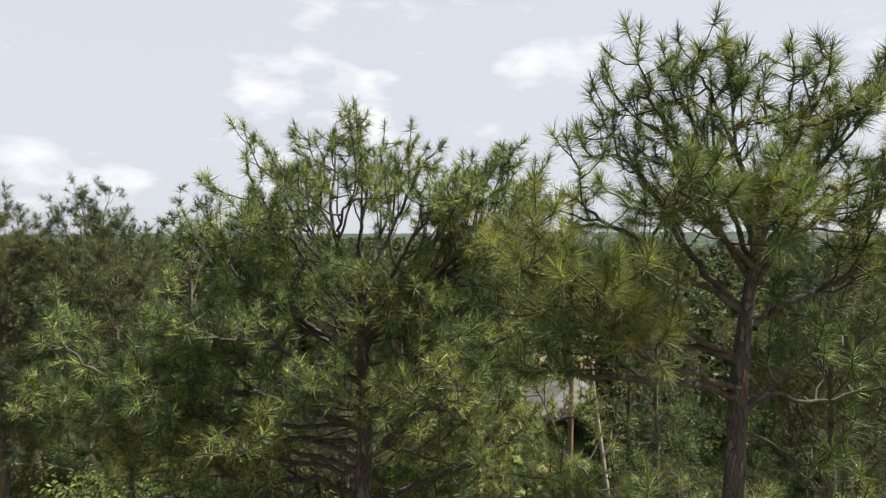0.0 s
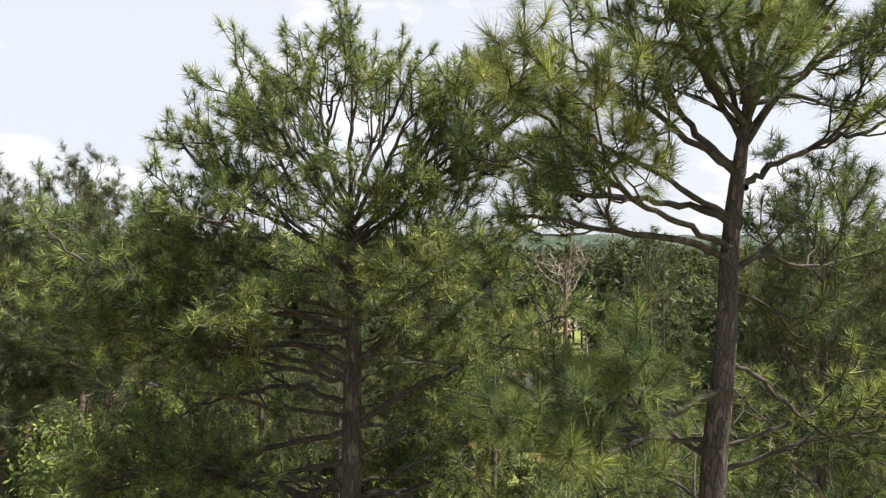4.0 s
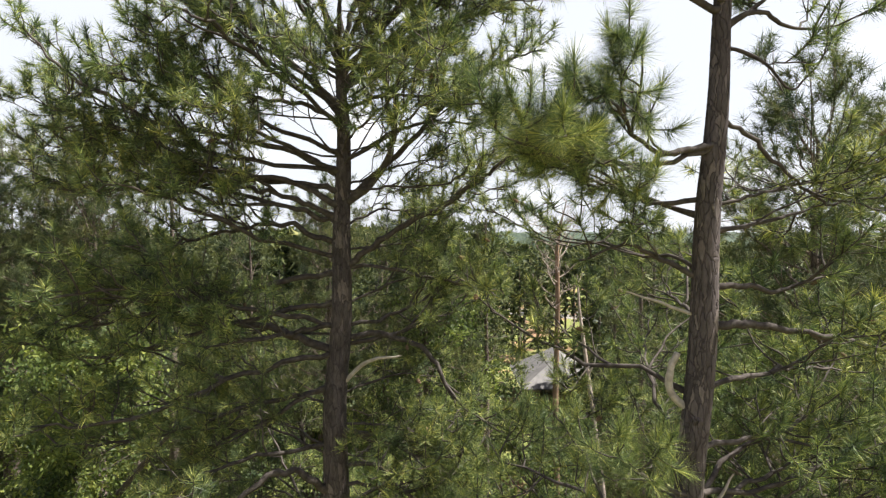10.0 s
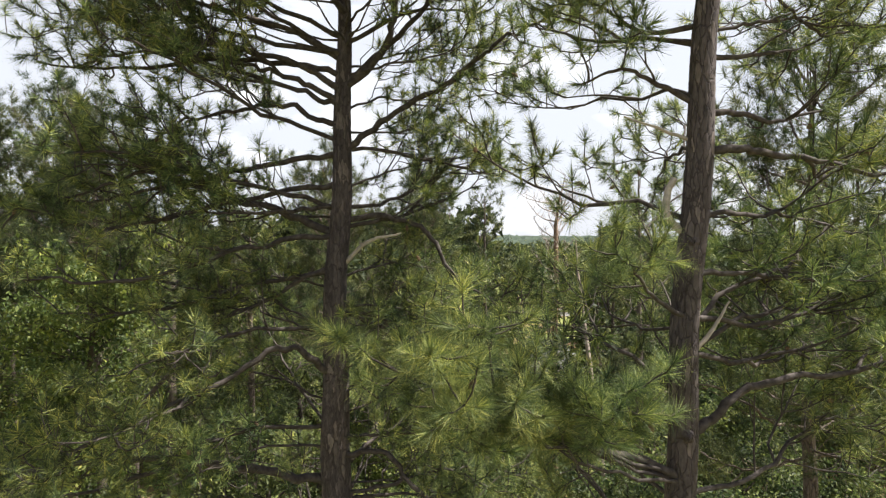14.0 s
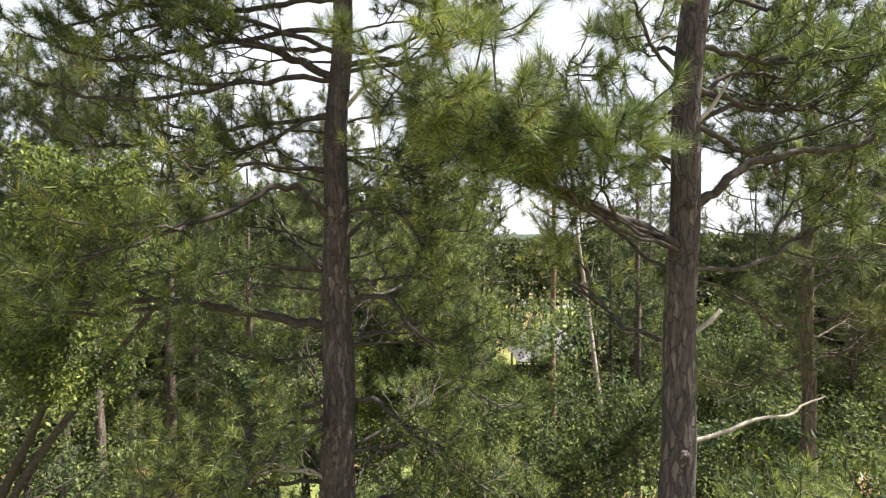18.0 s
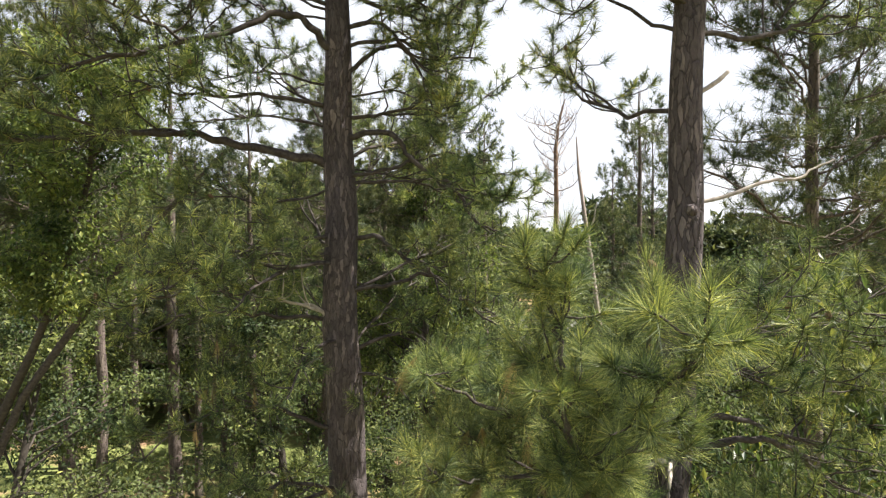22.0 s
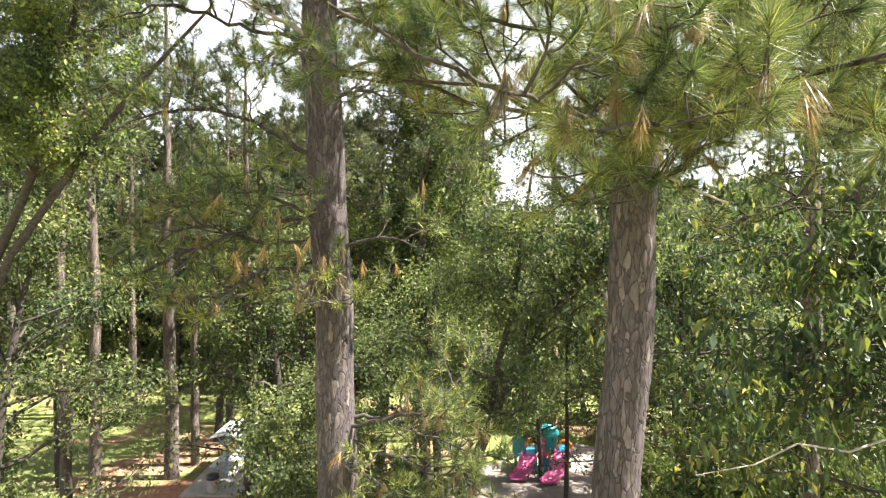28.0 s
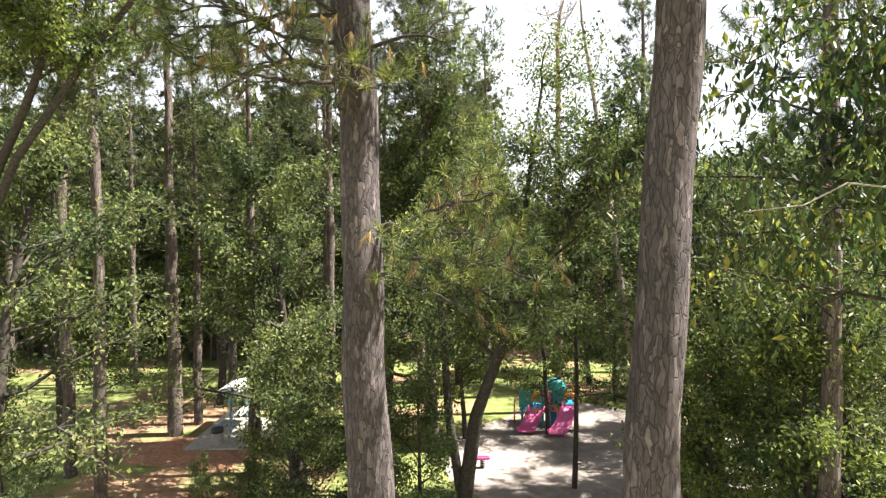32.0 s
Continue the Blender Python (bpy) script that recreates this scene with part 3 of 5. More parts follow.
A.arm(15.04, (-1.85, 6.76, 15.04), (-2.40, 6.19, 14.73), (-2.85, 5.60, 14.57), r=0.024)
A.arm(14.18, (-1.92, 6.95, 14.32), (-2.58, 6.61, 14.44), (-3.07, 6.30, 14.18), r=0.024)
A.arm(12.74, (-1.89, 6.84, 13.24), (-2.52, 6.42, 13.23), (-2.92, 6.00, 12.88), r=0.024, dry=0.1)
A.arm(12.02, (-1.67, 6.74, 12.32), (-2.00, 6.20, 12.22), r=0.024, dry=0.1)
# limbs towards the second pine
A.arm(21.07, (-0.40, 7.21, 21.53), (-0.24, 7.13, 22.12), (-0.12, 7.03, 22.93), (0.15, 6.90, 23.83), r=0.048, bare=0.35)
A.arm(21.12, (-0.33, 7.20, 21.64), (0.29, 7.07, 22.39), (0.83, 6.98, 22.76), (1.42, 6.90, 22.91), r=0.036, bare=0.4)
A.arm(20.29, (-0.47, 7.19, 20.73), (0.09, 7.06, 21.10), (0.63, 6.94, 21.38), (1.08, 6.83, 21.65), (1.65, 6.70, 21.92), r=0.040, bare=0.4)
A.arm(21.64, (-0.31, 7.41, 22.01), (0.11, 7.49, 22.20), (0.84, 7.60, 22.22), r=0.028)
A.arm(22.27, (-0.43, 7.20, 22.45), (0.12, 7.09, 22.36), (1.05, 6.90, 22.38), r=0.024)
A.arm(19.46, (-0.31, 7.24, 19.50), (0.12, 7.18, 19.34), (0.39, 7.12, 18.86), (0.63, 7.07, 18.53), (0.46, 7.00, 17.94), r=0.036, bare=0.55, needles=60)
A.arm(18.85, (-0.65, 7.16, 19.20), (-0.22, 7.00, 19.31), r=0.032, needles=0, pale=True)
A.arm(20.38, (-0.31, 7.30, 20.31), (0.40, 7.30, 20.13), (1.03, 7.30, 20.02), r=0.024)
A.arm(18.36, (-0.44, 7.13, 18.25), (0.12, 6.92, 18.09), (0.39, 6.80, 18.31), r=0.022)
A.arm(19.64, (-0.32, 7.47, 19.78), (0.26, 7.64, 20.08), (0.86, 7.80, 20.32), r=0.024)
A.arm(17.64, (-0.37, 7.18, 17.68), (0.12, 7.05, 17.43), (0.73, 6.90, 17.34), r=0.024)
A.arm(16.73, (-0.60, 7.23, 16.77), (-0.03, 7.10, 16.82), (0.39, 7.00, 16.69), r=0.024)
A.arm(17.84, (-0.60, 7.24, 17.91), (-0.31, 7.15, 17.66), (-0.02, 7.06, 17.31), (0.18, 7.00, 17.17), r=0.028)
A.arm(19.37, (-0.39, 7.36, 19.50), (0.11, 7.42, 19.62), (0.76, 7.50, 19.94), r=0.028)
A.arm(16.01, (-0.32, 7.33, 16.15), (0.26, 7.37, 16.29), (0.84, 7.40, 16.07), r=0.024)
A.arm(16.48, (-0.47, 7.24, 16.55), (-0.11, 7.17, 16.25), (0.38, 7.06, 15.82), (0.72, 6.97, 15.41), (1.12, 6.90, 15.21), r=0.036, bare=0.5)
A.arm(18.36, (-0.40, 7.33, 18.16), (0.10, 7.37, 17.99), (0.53, 7.40, 17.93), r=0.028)
A.arm(17.23, (-0.47, 7.27, 17.61), (-0.11, 7.25, 17.46), (0.17, 7.20, 16.75), r=0.028)
A.arm(14.53, (-0.40, 7.22, 14.69), (0.17, 7.11, 14.77), (0.72, 6.98, 14.34), (1.06, 6.90, 14.11), r=0.028, bare=0.6, needles=60)
A.arm(15.21, (-0.59, 7.22, 15.25), (-0.23, 7.10, 14.98), (0.05, 7.02, 14.90), (0.23, 6.90, 14.52), r=0.032, bare=0.5)
A.arm(15.89, (-0.25, 7.40, 15.98), (0.33, 7.50, 15.79), r=0.024)
A.arm(13.75, (-0.24, 7.24, 14.04), (0.19, 7.20, 13.83), r=0.024)
# low limbs with browning needles
A.arm(13.51, (-0.42, 6.92, 13.55), (-0.13, 6.60, 13.35), r=0.020, dry=0.15)
A.arm(11.83, (-1.58, 6.99, 11.77), (-2.11, 6.63, 11.96), (-2.65, 6.20, 11.78), r=0.024, dry=0.2)
A.arm(11.34, (-1.55, 6.88, 11.50), (-1.92, 6.46, 11.22), (-2.33, 6.00, 11.15), r=0.024, dry=0.25)
A.arm(11.69, (-0.25, 7.13, 11.84), (0.17, 7.00, 11.70), r=0.024, dry=0.1)
A.arm(13.96, (-1.27, 6.62, 13.92), (-1.39, 6.00, 13.55), r=0.024, dry=0.1)
A.arm(12.12, (-1.68, 6.84, 11.95), (-2.18, 6.46, 11.75), (-2.68, 6.00, 11.47), r=0.024, dry=0.12)
A.arm(11.30, (-1.49, 6.83, 11.24), (-1.87, 6.41, 11.19), (-2.13, 6.00, 10.86), r=0.024, dry=0.3)
A.arm(11.03, (-0.78, 6.76, 11.10), (-0.69, 6.50, 11.09), r=0.018, dry=0.5, density=8)
A.arm(10.96, (-1.09, 7.07, 10.98), (-1.08, 6.70, 11.21), r=0.018, dry=0.4, density=4)
A.arm(9.55, (-0.38, 7.17, 9.62), (0.22, 6.90, 9.51), (0.84, 6.60, 9.38), r=0.028, bare=0.25, dry=0.3)
A.arm(9.45, (-0.04, 6.85, 9.70), (0.46, 6.48, 9.81), (0.79, 6.20, 9.90), r=0.024, dry=0.2)
A.arm(9.31, (0.09, 6.88, 9.12), (0.70, 6.51, 9.13), (1.14, 6.20, 8.97), r=0.024, dry=0.25)
A.arm(9.04, (-0.04, 6.65, 8.82), (0.48, 6.00, 8.65), r=0.024, dry=0.2)
A.arm(18.87, (-2.34, 7.00, 18.60), (-3.24, 6.75, 18.36), (-4.06, 6.50, 18.38), r=0.028)
A.arm(19.64, (-2.13, 6.85, 19.90), (-3.07, 6.37, 20.19), (-3.85, 5.90, 20.15), r=0.028)
A.arm(21.54, (-2.16, 6.97, 21.65), (-3.17, 6.61, 21.93), (-3.98, 6.30, 21.94), r=0.028)
A.arm(19.30, (-2.26, 6.78, 19.09), (-3.25, 6.20, 18.81), (-3.81, 5.80, 18.83), r=0.032)
A.arm(19.97, (-2.16, 7.08, 19.75), (-3.55, 6.75, 19.43), (-4.48, 6.50, 19.57), r=0.032)
# sprays that hang in front of the stem
A.arm(21.77, (-0.85, 6.78, 21.99), (-0.82, 5.60, 22.37), r=0.009, bare=0.45, density=3.2, fork=False)
A.arm(21.62, (-0.50, 6.59, 21.96), (-0.06, 5.70, 22.39), r=0.009, bare=0.45, density=3.2, fork=False)
A.arm(21.69, (-1.14, 6.59, 21.89), (-1.11, 5.90, 22.25), r=0.009, bare=0.45, density=3.2, fork=False)
A.arm(21.77, (-0.46, 6.79, 21.86), (0.27, 5.90, 22.20), r=0.009, bare=0.45, density=3.2, fork=False)
A.arm(21.57, (-1.79, 6.48, 21.54), (-2.12, 5.80, 21.85), r=0.009, bare=0.45, density=3.2, fork=False)
A.arm(22.17, (-2.18, 7.04, 22.21), (-3.20, 6.79, 22.25), (-4.24, 6.50, 22.07), r=0.009, bare=0.45, density=3.2, fork=False)
A.arm(21.75, (-2.38, 7.20, 21.93), (-3.71, 7.09, 21.89), (-4.87, 7.00, 21.66), r=0.009, bare=0.45, density=3.2, fork=False)
# thin limbs behind and between
A.arm(21.36, (-0.33, 7.54, 21.60), (0.33, 7.77, 21.77), (1.02, 8.00, 21.65), r=0.014, bare=0.12)
A.arm(20.87, (-0.40, 7.59, 21.09), (0.25, 7.90, 21.03), (0.88, 8.20, 21.28), r=0.014, bare=0.12)
A.arm(22.62, (-0.40, 7.55, 23.11), (0.18, 7.77, 23.40), (0.79, 8.00, 23.78), r=0.014, bare=0.12)
A.arm(21.92, (-0.42, 7.05, 22.28), (-0.00, 6.80, 22.68), (0.38, 6.60, 22.87), r=0.014, bare=0.12)
A.arm(21.29, (-0.42, 6.99, 21.34), (0.13, 6.64, 21.31), (0.56, 6.30, 21.46), r=0.014, bare=0.12)
A.arm(20.59, (-0.34, 7.65, 20.65), (0.33, 8.00, 20.73), r=0.014, bare=0.12)
A.arm(19.51, (-1.95, 7.55, 19.58), (-2.78, 7.80, 19.51), (-3.48, 8.00, 19.64), r=0.014, bare=0.12)
A.arm(18.59, (-2.00, 7.68, 18.80), (-2.71, 8.00, 19.10), r=0.014, bare=0.12)
A.arm(17.95, (-2.00, 7.68, 18.21), (-2.54, 7.94, 18.54), (-3.18, 8.20, 18.74), r=0.014, bare=0.12)
A.arm(19.86, (-0.34, 7.64, 20.13), (0.33, 8.00, 20.34), r=0.014, bare=0.12)
A.arm(18.73, (-0.34, 7.65, 18.95), (0.26, 8.00, 18.79), r=0.014, bare=0.12)
A.arm(18.38, (-0.38, 7.15, 18.43), (0.12, 7.00, 18.27), r=0.014, bare=0.12)
A.arm(17.97, (-1.97, 7.56, 18.34), (-2.64, 7.77, 18.19), (-3.28, 8.00, 17.80), r=0.014, bare=0.12)
A.arm(17.12, (-2.09, 7.67, 17.41), (-2.70, 7.91, 17.39), (-3.45, 8.20, 17.21), r=0.014, bare=0.12)
A.arm(16.55, (-1.82, 6.98, 16.72), (-2.27, 6.72, 16.61), (-2.63, 6.50, 16.52), r=0.014, bare=0.12)
A.arm(15.83, (-2.06, 7.55, 15.69), (-2.81, 7.76, 15.84), (-3.69, 8.00, 15.61), r=0.014, bare=0.12)
A.arm(17.83, (-0.21, 7.65, 18.23), (0.40, 8.00, 17.88), r=0.014, bare=0.12)
A.arm(16.98, (-0.36, 7.67, 17.19), (0.08, 8.00, 17.02), r=0.014, bare=0.12)
A.arm(16.12, (-0.21, 7.68, 15.99), (0.40, 8.00, 16.08), r=0.014, bare=0.12)
# limbs on its far side
for k in range(7):
    A.limb(13.2 + 0.6 * k, 90 + 55 * math.sin(k * 2.4), 12 + k % 5 * 4, 2.5 + 0.3 * (k % 3), 0.03, 6, density=2.8)
A.cones(60)

# the second tree beside the way
B = Pine(23, [(1.45, 4.93, 0), (1.81, 4.93, 7.4), (1.95, 4.93, 10.2), (2.08, 4.93, 12.3), (2.24, 4.93, 13.8), (2.28, 4.93, 15.3), (2.33, 4.93, 16.9), (2.38, 4.93, 18.5), (2.42, 4.93, 19.7), (2.485, 4.93, 21), (2.6, 4.93, 22.3), (2.68, 4.93, 23.2), (2.74, 4.93, 24.4)],
         [0.31, 0.222, 0.196, 0.176, 0.165, 0.148, 0.133, 0.115, 0.11, 0.096, 0.075, 0.062, 0.015], "tall pine with grey-brown plated bark and pale stubs", tuft=(82, 0.175, 0.0031))
# open crown of the second pine
B.arm(23.28, (2.29, 4.87, 23.53), (1.79, 4.78, 23.86), (1.35, 4.69, 24.09), (1.04, 4.60, 24.33), r=0.028, twig=0.55)
B.arm(23.24, (2.38, 4.98, 23.57), (2.12, 5.05, 24.05), (1.76, 5.14, 24.64), (1.38, 5.20, 24.68), r=0.032, twig=0.55)
B.arm(23.57, (2.40, 4.92, 24.05), (2.06, 4.91, 24.61), (1.82, 4.90, 25.13), (1.71, 4.90, 25.12), r=0.023, twig=0.55)
B.arm(23.67, (2.55, 5.05, 24.29), (2.31, 5.18, 24.89), (2.18, 5.30, 25.37), r=0.023, twig=0.55)
B.arm(23.86, (2.63, 4.92, 24.52), (2.43, 4.91, 25.03), (2.17, 4.90, 25.39), r=0.023, twig=0.55)
B.arm(23.81, (2.88, 4.87, 24.51), (3.12, 4.83, 25.05), (3.26, 4.80, 25.16), r=0.023, twig=0.55)
B.arm(23.67, (3.08, 5.06, 24.29), (3.64, 5.19, 24.84), (3.85, 5.30, 25.30), r=0.023, twig=0.55)
B.arm(23.19, (2.92, 4.92, 23.36), (3.34, 4.92, 23.62), (3.75, 4.91, 23.71), (4.29, 4.90, 23.95), r=0.029, twig=0.55)
B.arm(23.57, (2.95, 4.82, 23.95), (3.33, 4.71, 24.27), (3.68, 4.60, 24.36), r=0.024, twig=0.55)
B.arm(23.67, (3.20, 5.08, 24.14), (3.76, 5.22, 24.54), (4.48, 5.40, 24.97), r=0.021, twig=0.55)
B.arm(23.90, (2.35, 4.54, 24.26), (2.15, 4.20, 24.32), r=0.020, twig=0.42, needles=210, size=0.2, width=0.0015)
B.arm(23.71, (2.00, 4.40, 24.12), (1.68, 4.10, 24.11), r=0.020, twig=0.42, needles=210, size=0.2, width=0.0015)
B.arm(23.71, (2.69, 4.51, 24.04), (2.67, 4.20, 24.28), r=0.020, twig=0.42, needles=210, size=0.2, width=0.0015)
B.arm(23.71, (3.01, 5.38, 24.15), (3.56, 5.90, 24.53), r=0.020, twig=0.55)
B.arm(23.71, (2.52, 5.41, 24.05), (2.33, 5.90, 24.26), r=0.020, twig=0.55)
B.arm(23.86, (3.33, 5.32, 24.05), (4.16, 5.70, 23.94), r=0.023, twig=0.55)
B.arm(22.85, (2.23, 4.87, 23.02), (1.65, 4.78, 23.09), (1.22, 4.71, 23.11), (0.71, 4.60, 23.46), r=0.032, bare=0.35, twig=0.6)
B.arm(22.64, (1.87, 4.74, 22.79), (1.15, 4.54, 22.89), (0.69, 4.40, 22.93), r=0.029, bare=0.35, twig=0.6)
B.arm(22.90, (2.00, 4.74, 23.25), (1.50, 4.57, 23.46), (1.03, 4.40, 23.70), r=0.024, twig=0.6)
B.arm(22.66, (2.01, 4.73, 22.83), (1.39, 4.48, 23.09), (0.82, 4.14, 23.64), (0.53, 4.00, 23.73), r=0.024, twig=0.6, bare=0.4, needles=210, size=0.2, width=0.0015)
# its middle limbs
B.arm(22.51, (2.91, 5.00, 22.61), (3.25, 5.08, 22.53), (3.81, 5.20, 22.60), r=0.022, twig=0.6)
B.arm(22.46, (2.94, 4.97, 22.70), (3.14, 5.00, 22.90), r=0.020, twig=0.6)
B.arm(22.32, (2.90, 4.88, 22.18), (3.11, 4.83, 21.94), (3.27, 4.80, 22.08), r=0.014, needles=50, twig=0.5)
B.arm(21.47, (2.10, 4.71, 21.42), (1.80, 4.48, 21.28), (1.37, 4.15, 21.26), (0.90, 3.70, 21.38), r=0.024, twig=0.38, bare=0.45, needles=210, size=0.2, width=0.0015)
B.arm(21.49, (1.90, 4.53, 21.39), (1.51, 4.10, 21.60), (1.27, 3.80, 21.72), r=0.020, twig=0.38, needles=210, size=0.2, width=0.0015)
B.arm(21.48, (1.75, 4.59, 21.31), (1.16, 4.27, 21.31), (0.60, 3.90, 21.45), r=0.020, twig=0.38, needles=210, size=0.2, width=0.0015)
B.arm(21.72, (2.86, 4.96, 21.59), (3.18, 5.01, 21.32), (3.50, 5.05, 21.05), (3.92, 5.10, 21.08), r=0.020, bare=0.6, needles=50)
B.arm(20.98, (2.95, 5.02, 21.08), (3.51, 5.15, 21.18), (4.26, 5.30, 21.20), r=0.014, bare=0.12)
B.arm(20.29, (2.85, 5.00, 20.33), (3.24, 5.08, 20.29), (3.76, 5.20, 20.44), r=0.028, bare=0.4)
B.arm(19.99, (2.87, 4.92, 20.02), (3.29, 4.92, 19.96), (3.98, 4.91, 19.83), (4.60, 4.90, 19.89), r=0.036, bare=0.5)
B.arm(20.07, (2.11, 4.93, 20.20), (1.82, 4.93, 20.29), r=0.014, needles=0, pale=True)
B.arm(19.24, (2.21, 4.93, 19.43), (2.20, 4.93, 19.63), (2.25, 4.93, 19.77), r=0.032, needles=0, pale=True, blunt=True)
B.arm(18.20, (2.61, 4.97, 18.48), (2.77, 5.00, 18.71), r=0.022, needles=0, pale=True)
B.arm(18.97, (3.10, 5.21, 18.93), (3.79, 5.50, 19.00), (4.55, 5.80, 18.85), r=0.024, bare=0.2)
B.arm(18.58, (3.12, 5.25, 18.46), (3.94, 5.63, 18.54), (4.83, 6.00, 18.35), r=0.024, bare=0.2)
B.arm(19.45, (3.09, 5.30, 19.48), (3.81, 5.72, 19.47), (4.72, 6.20, 19.27), r=0.024, bare=0.2)
B.arm(18.29, (3.15, 5.39, 18.06), (3.93, 5.87, 18.03), (4.89, 6.40, 17.76), r=0.024, bare=0.2)
B.arm(20.78, (3.07, 5.12, 20.89), (3.64, 5.30, 21.02), r=0.022)
B.arm(20.38, (2.11, 4.92, 20.54), (1.78, 4.91, 20.68), (1.40, 4.90, 20.54), r=0.024, twig=0.6)
B.arm(21.06, (2.05, 5.03, 21.04), (1.78, 5.11, 21.26), (1.41, 5.20, 21.44), r=0.022, twig=0.6)
B.arm(17.55, (2.72, 4.93, 17.84), (3.25, 4.92, 18.02), (4.06, 4.91, 18.16), (4.93, 4.90, 18.23), r=0.044, bare=0.62)
B.arm(17.16, (2.02, 4.85, 17.34), (1.25, 4.63, 17.63), (0.77, 4.48, 17.84), (0.50, 4.40, 17.91), r=0.040, bare=0.45, twig=0.6)
B.arm(17.19, (1.65, 4.76, 17.45), (1.29, 4.62, 17.77), (1.19, 4.40, 18.48), r=0.013, bare=0.55, twig=0.4)
B.arm(17.19, (1.70, 4.61, 17.47), (1.45, 4.37, 17.78), (1.58, 4.00, 18.21), r=0.013, bare=0.5, twig=0.36, needles=210, size=0.2, width=0.0015)
B.arm(17.19, (1.23, 4.53, 17.62), (0.53, 4.21, 17.97), (-0.27, 3.70, 18.56), r=0.013, bare=0.4, twig=0.38, needles=210, size=0.2, width=0.0015)
B.arm(17.19, (1.13, 4.50, 17.64), (0.41, 4.18, 18.01), (0.09, 4.00, 18.21), r=0.013, bare=0.45, twig=0.42, needles=210, size=0.2, width=0.0015)
B.arm(17.19, (1.44, 4.50, 17.53), (0.84, 4.07, 17.95), (0.70, 3.90, 18.15), r=0.013, bare=0.4, twig=0.38, needles=210, size=0.2, width=0.0015)
B.arm(18.53, (1.89, 4.54, 18.84), (1.61, 4.20, 19.13), r=0.018, twig=0.36, needles=210, size=0.2, width=0.0015)
B.arm(16.41, (2.58, 4.97, 16.57), (2.70, 5.00, 16.67), r=0.020, needles=0, pale=True, blunt=True)
B.arm(15.50, (2.96, 4.96, 15.68), (3.32, 4.98, 15.75), (3.63, 5.00, 15.92), r=0.016, needles=0, pale=True)
B.arm(18.23, (3.05, 5.28, 18.56), (3.79, 5.63, 18.59), (4.61, 6.00, 18.84), r=0.022)
B.arm(18.47, (2.96, 5.32, 18.88), (3.75, 5.76, 19.01), (4.50, 6.20, 19.50), r=0.022)
B.arm(17.02, (3.11, 5.27, 17.10), (3.88, 5.66, 17.42), (4.69, 6.00, 17.55), r=0.022)
B.arm(13.35, (3.00, 5.10, 13.45), (3.60, 5.40, 13.20), (4.00, 5.70, 12.90), (4.15, 5.80, 12.50), (3.90, 5.80, 12.20), (3.20, 5.80, 11.95), r=0.03, needles=30, bare=0.4)
# its low spray close to the way, with a young leader and dead white limbs
B.arm(13.32, (1.43, 4.00, 13.52), (1.10, 3.40, 13.87), (0.95, 3.10, 14.17), (0.84, 3.00, 14.56), (0.80, 3.00, 14.90), (0.73, 3.00, 15.10), r=0.024, bare=0.35, twig=0.24, density=4.5, needles=210, size=0.2, width=0.0015)
B.arm(13.32, (1.43, 4.00, 13.52), (1.16, 3.50, 13.85), (1.14, 3.30, 14.27), (1.21, 3.30, 14.50), r=0.016, bare=0.45, twig=0.24, density=4.5, needles=210, size=0.2, width=0.0015)
B.arm(13.29, (1.31, 4.51, 13.39), (0.61, 4.14, 13.46), (0.10, 3.80, 13.67), r=0.020, twig=0.36, dry=0.1, needles=210, size=0.2, width=0.0015)
B.arm(13.29, (1.33, 4.60, 13.56), (0.62, 4.28, 13.98), (0.09, 4.00, 14.28), r=0.020, twig=0.38, dry=0.1, needles=210, size=0.2, width=0.0015)
B.arm(13.62, (2.73, 5.00, 13.65), (3.07, 5.07, 13.58), (3.40, 5.13, 13.45), (3.73, 5.20, 13.29), r=0.027, needles=60, bare=0.65)
B.arm(14.21, (2.83, 5.01, 14.39), (3.39, 5.09, 14.47), (4.07, 5.20, 14.49), r=0.012, bare=0.1)
B.arm(14.01, (3.18, 5.17, 14.03), (4.03, 5.43, 14.17), (4.64, 5.60, 14.01), r=0.012, bare=0.1)
B.arm(13.40, (2.04, 4.55, 13.29), (2.02, 4.60, 12.96), r=0.019, needles=0, pale=True)
B.arm(12.89, (2.02, 4.50, 12.86), (2.04, 4.50, 12.59), (2.19, 4.50, 12.31), (2.67, 4.60, 12.12), r=0.022, needles=0, pale=True)
B.arm(12.70, (1.85, 4.50, 12.77), (1.70, 4.40, 12.67), (1.71, 4.40, 12.40), r=0.013, needles=0, pale=True)
B.limb(12.93, -144, -6, 3.3, 0.03, 5, density=2.6, twig=0.55, bare=0.2, dry=0.15, wander=9, needles=210, size=0.2, width=0.0015)
B.limb(13.08, -104, -13, 2.5, 0.03, 5, density=2.6, twig=0.55, bare=0.2, dry=0.1, wander=9, needles=210, size=0.2, width=0.0015)
B.limb(12.98, -75, -13, 2.3, 0.03, 5, density=2.6, twig=0.55, bare=0.2, dry=0, wander=9, needles=210, size=0.2, width=0.0015)
B.limb(13.03, -95, -13, 2.6, 0.03, 5, density=2.6, twig=0.55, bare=0.2, dry=0.12, wander=9, needles=210, size=0.2, width=0.0015)
B.limb(12.93, -86, -13, 2.6, 0.03, 5, density=2.6, twig=0.55, bare=0.2, dry=0, wander=9, needles=210, size=0.2, width=0.0015)
B.limb(12.98, -115, -11, 2.6, 0.03, 5, density=2.6, twig=0.55, bare=0.2, dry=0.12, wander=9, needles=210, size=0.2, width=0.0015)
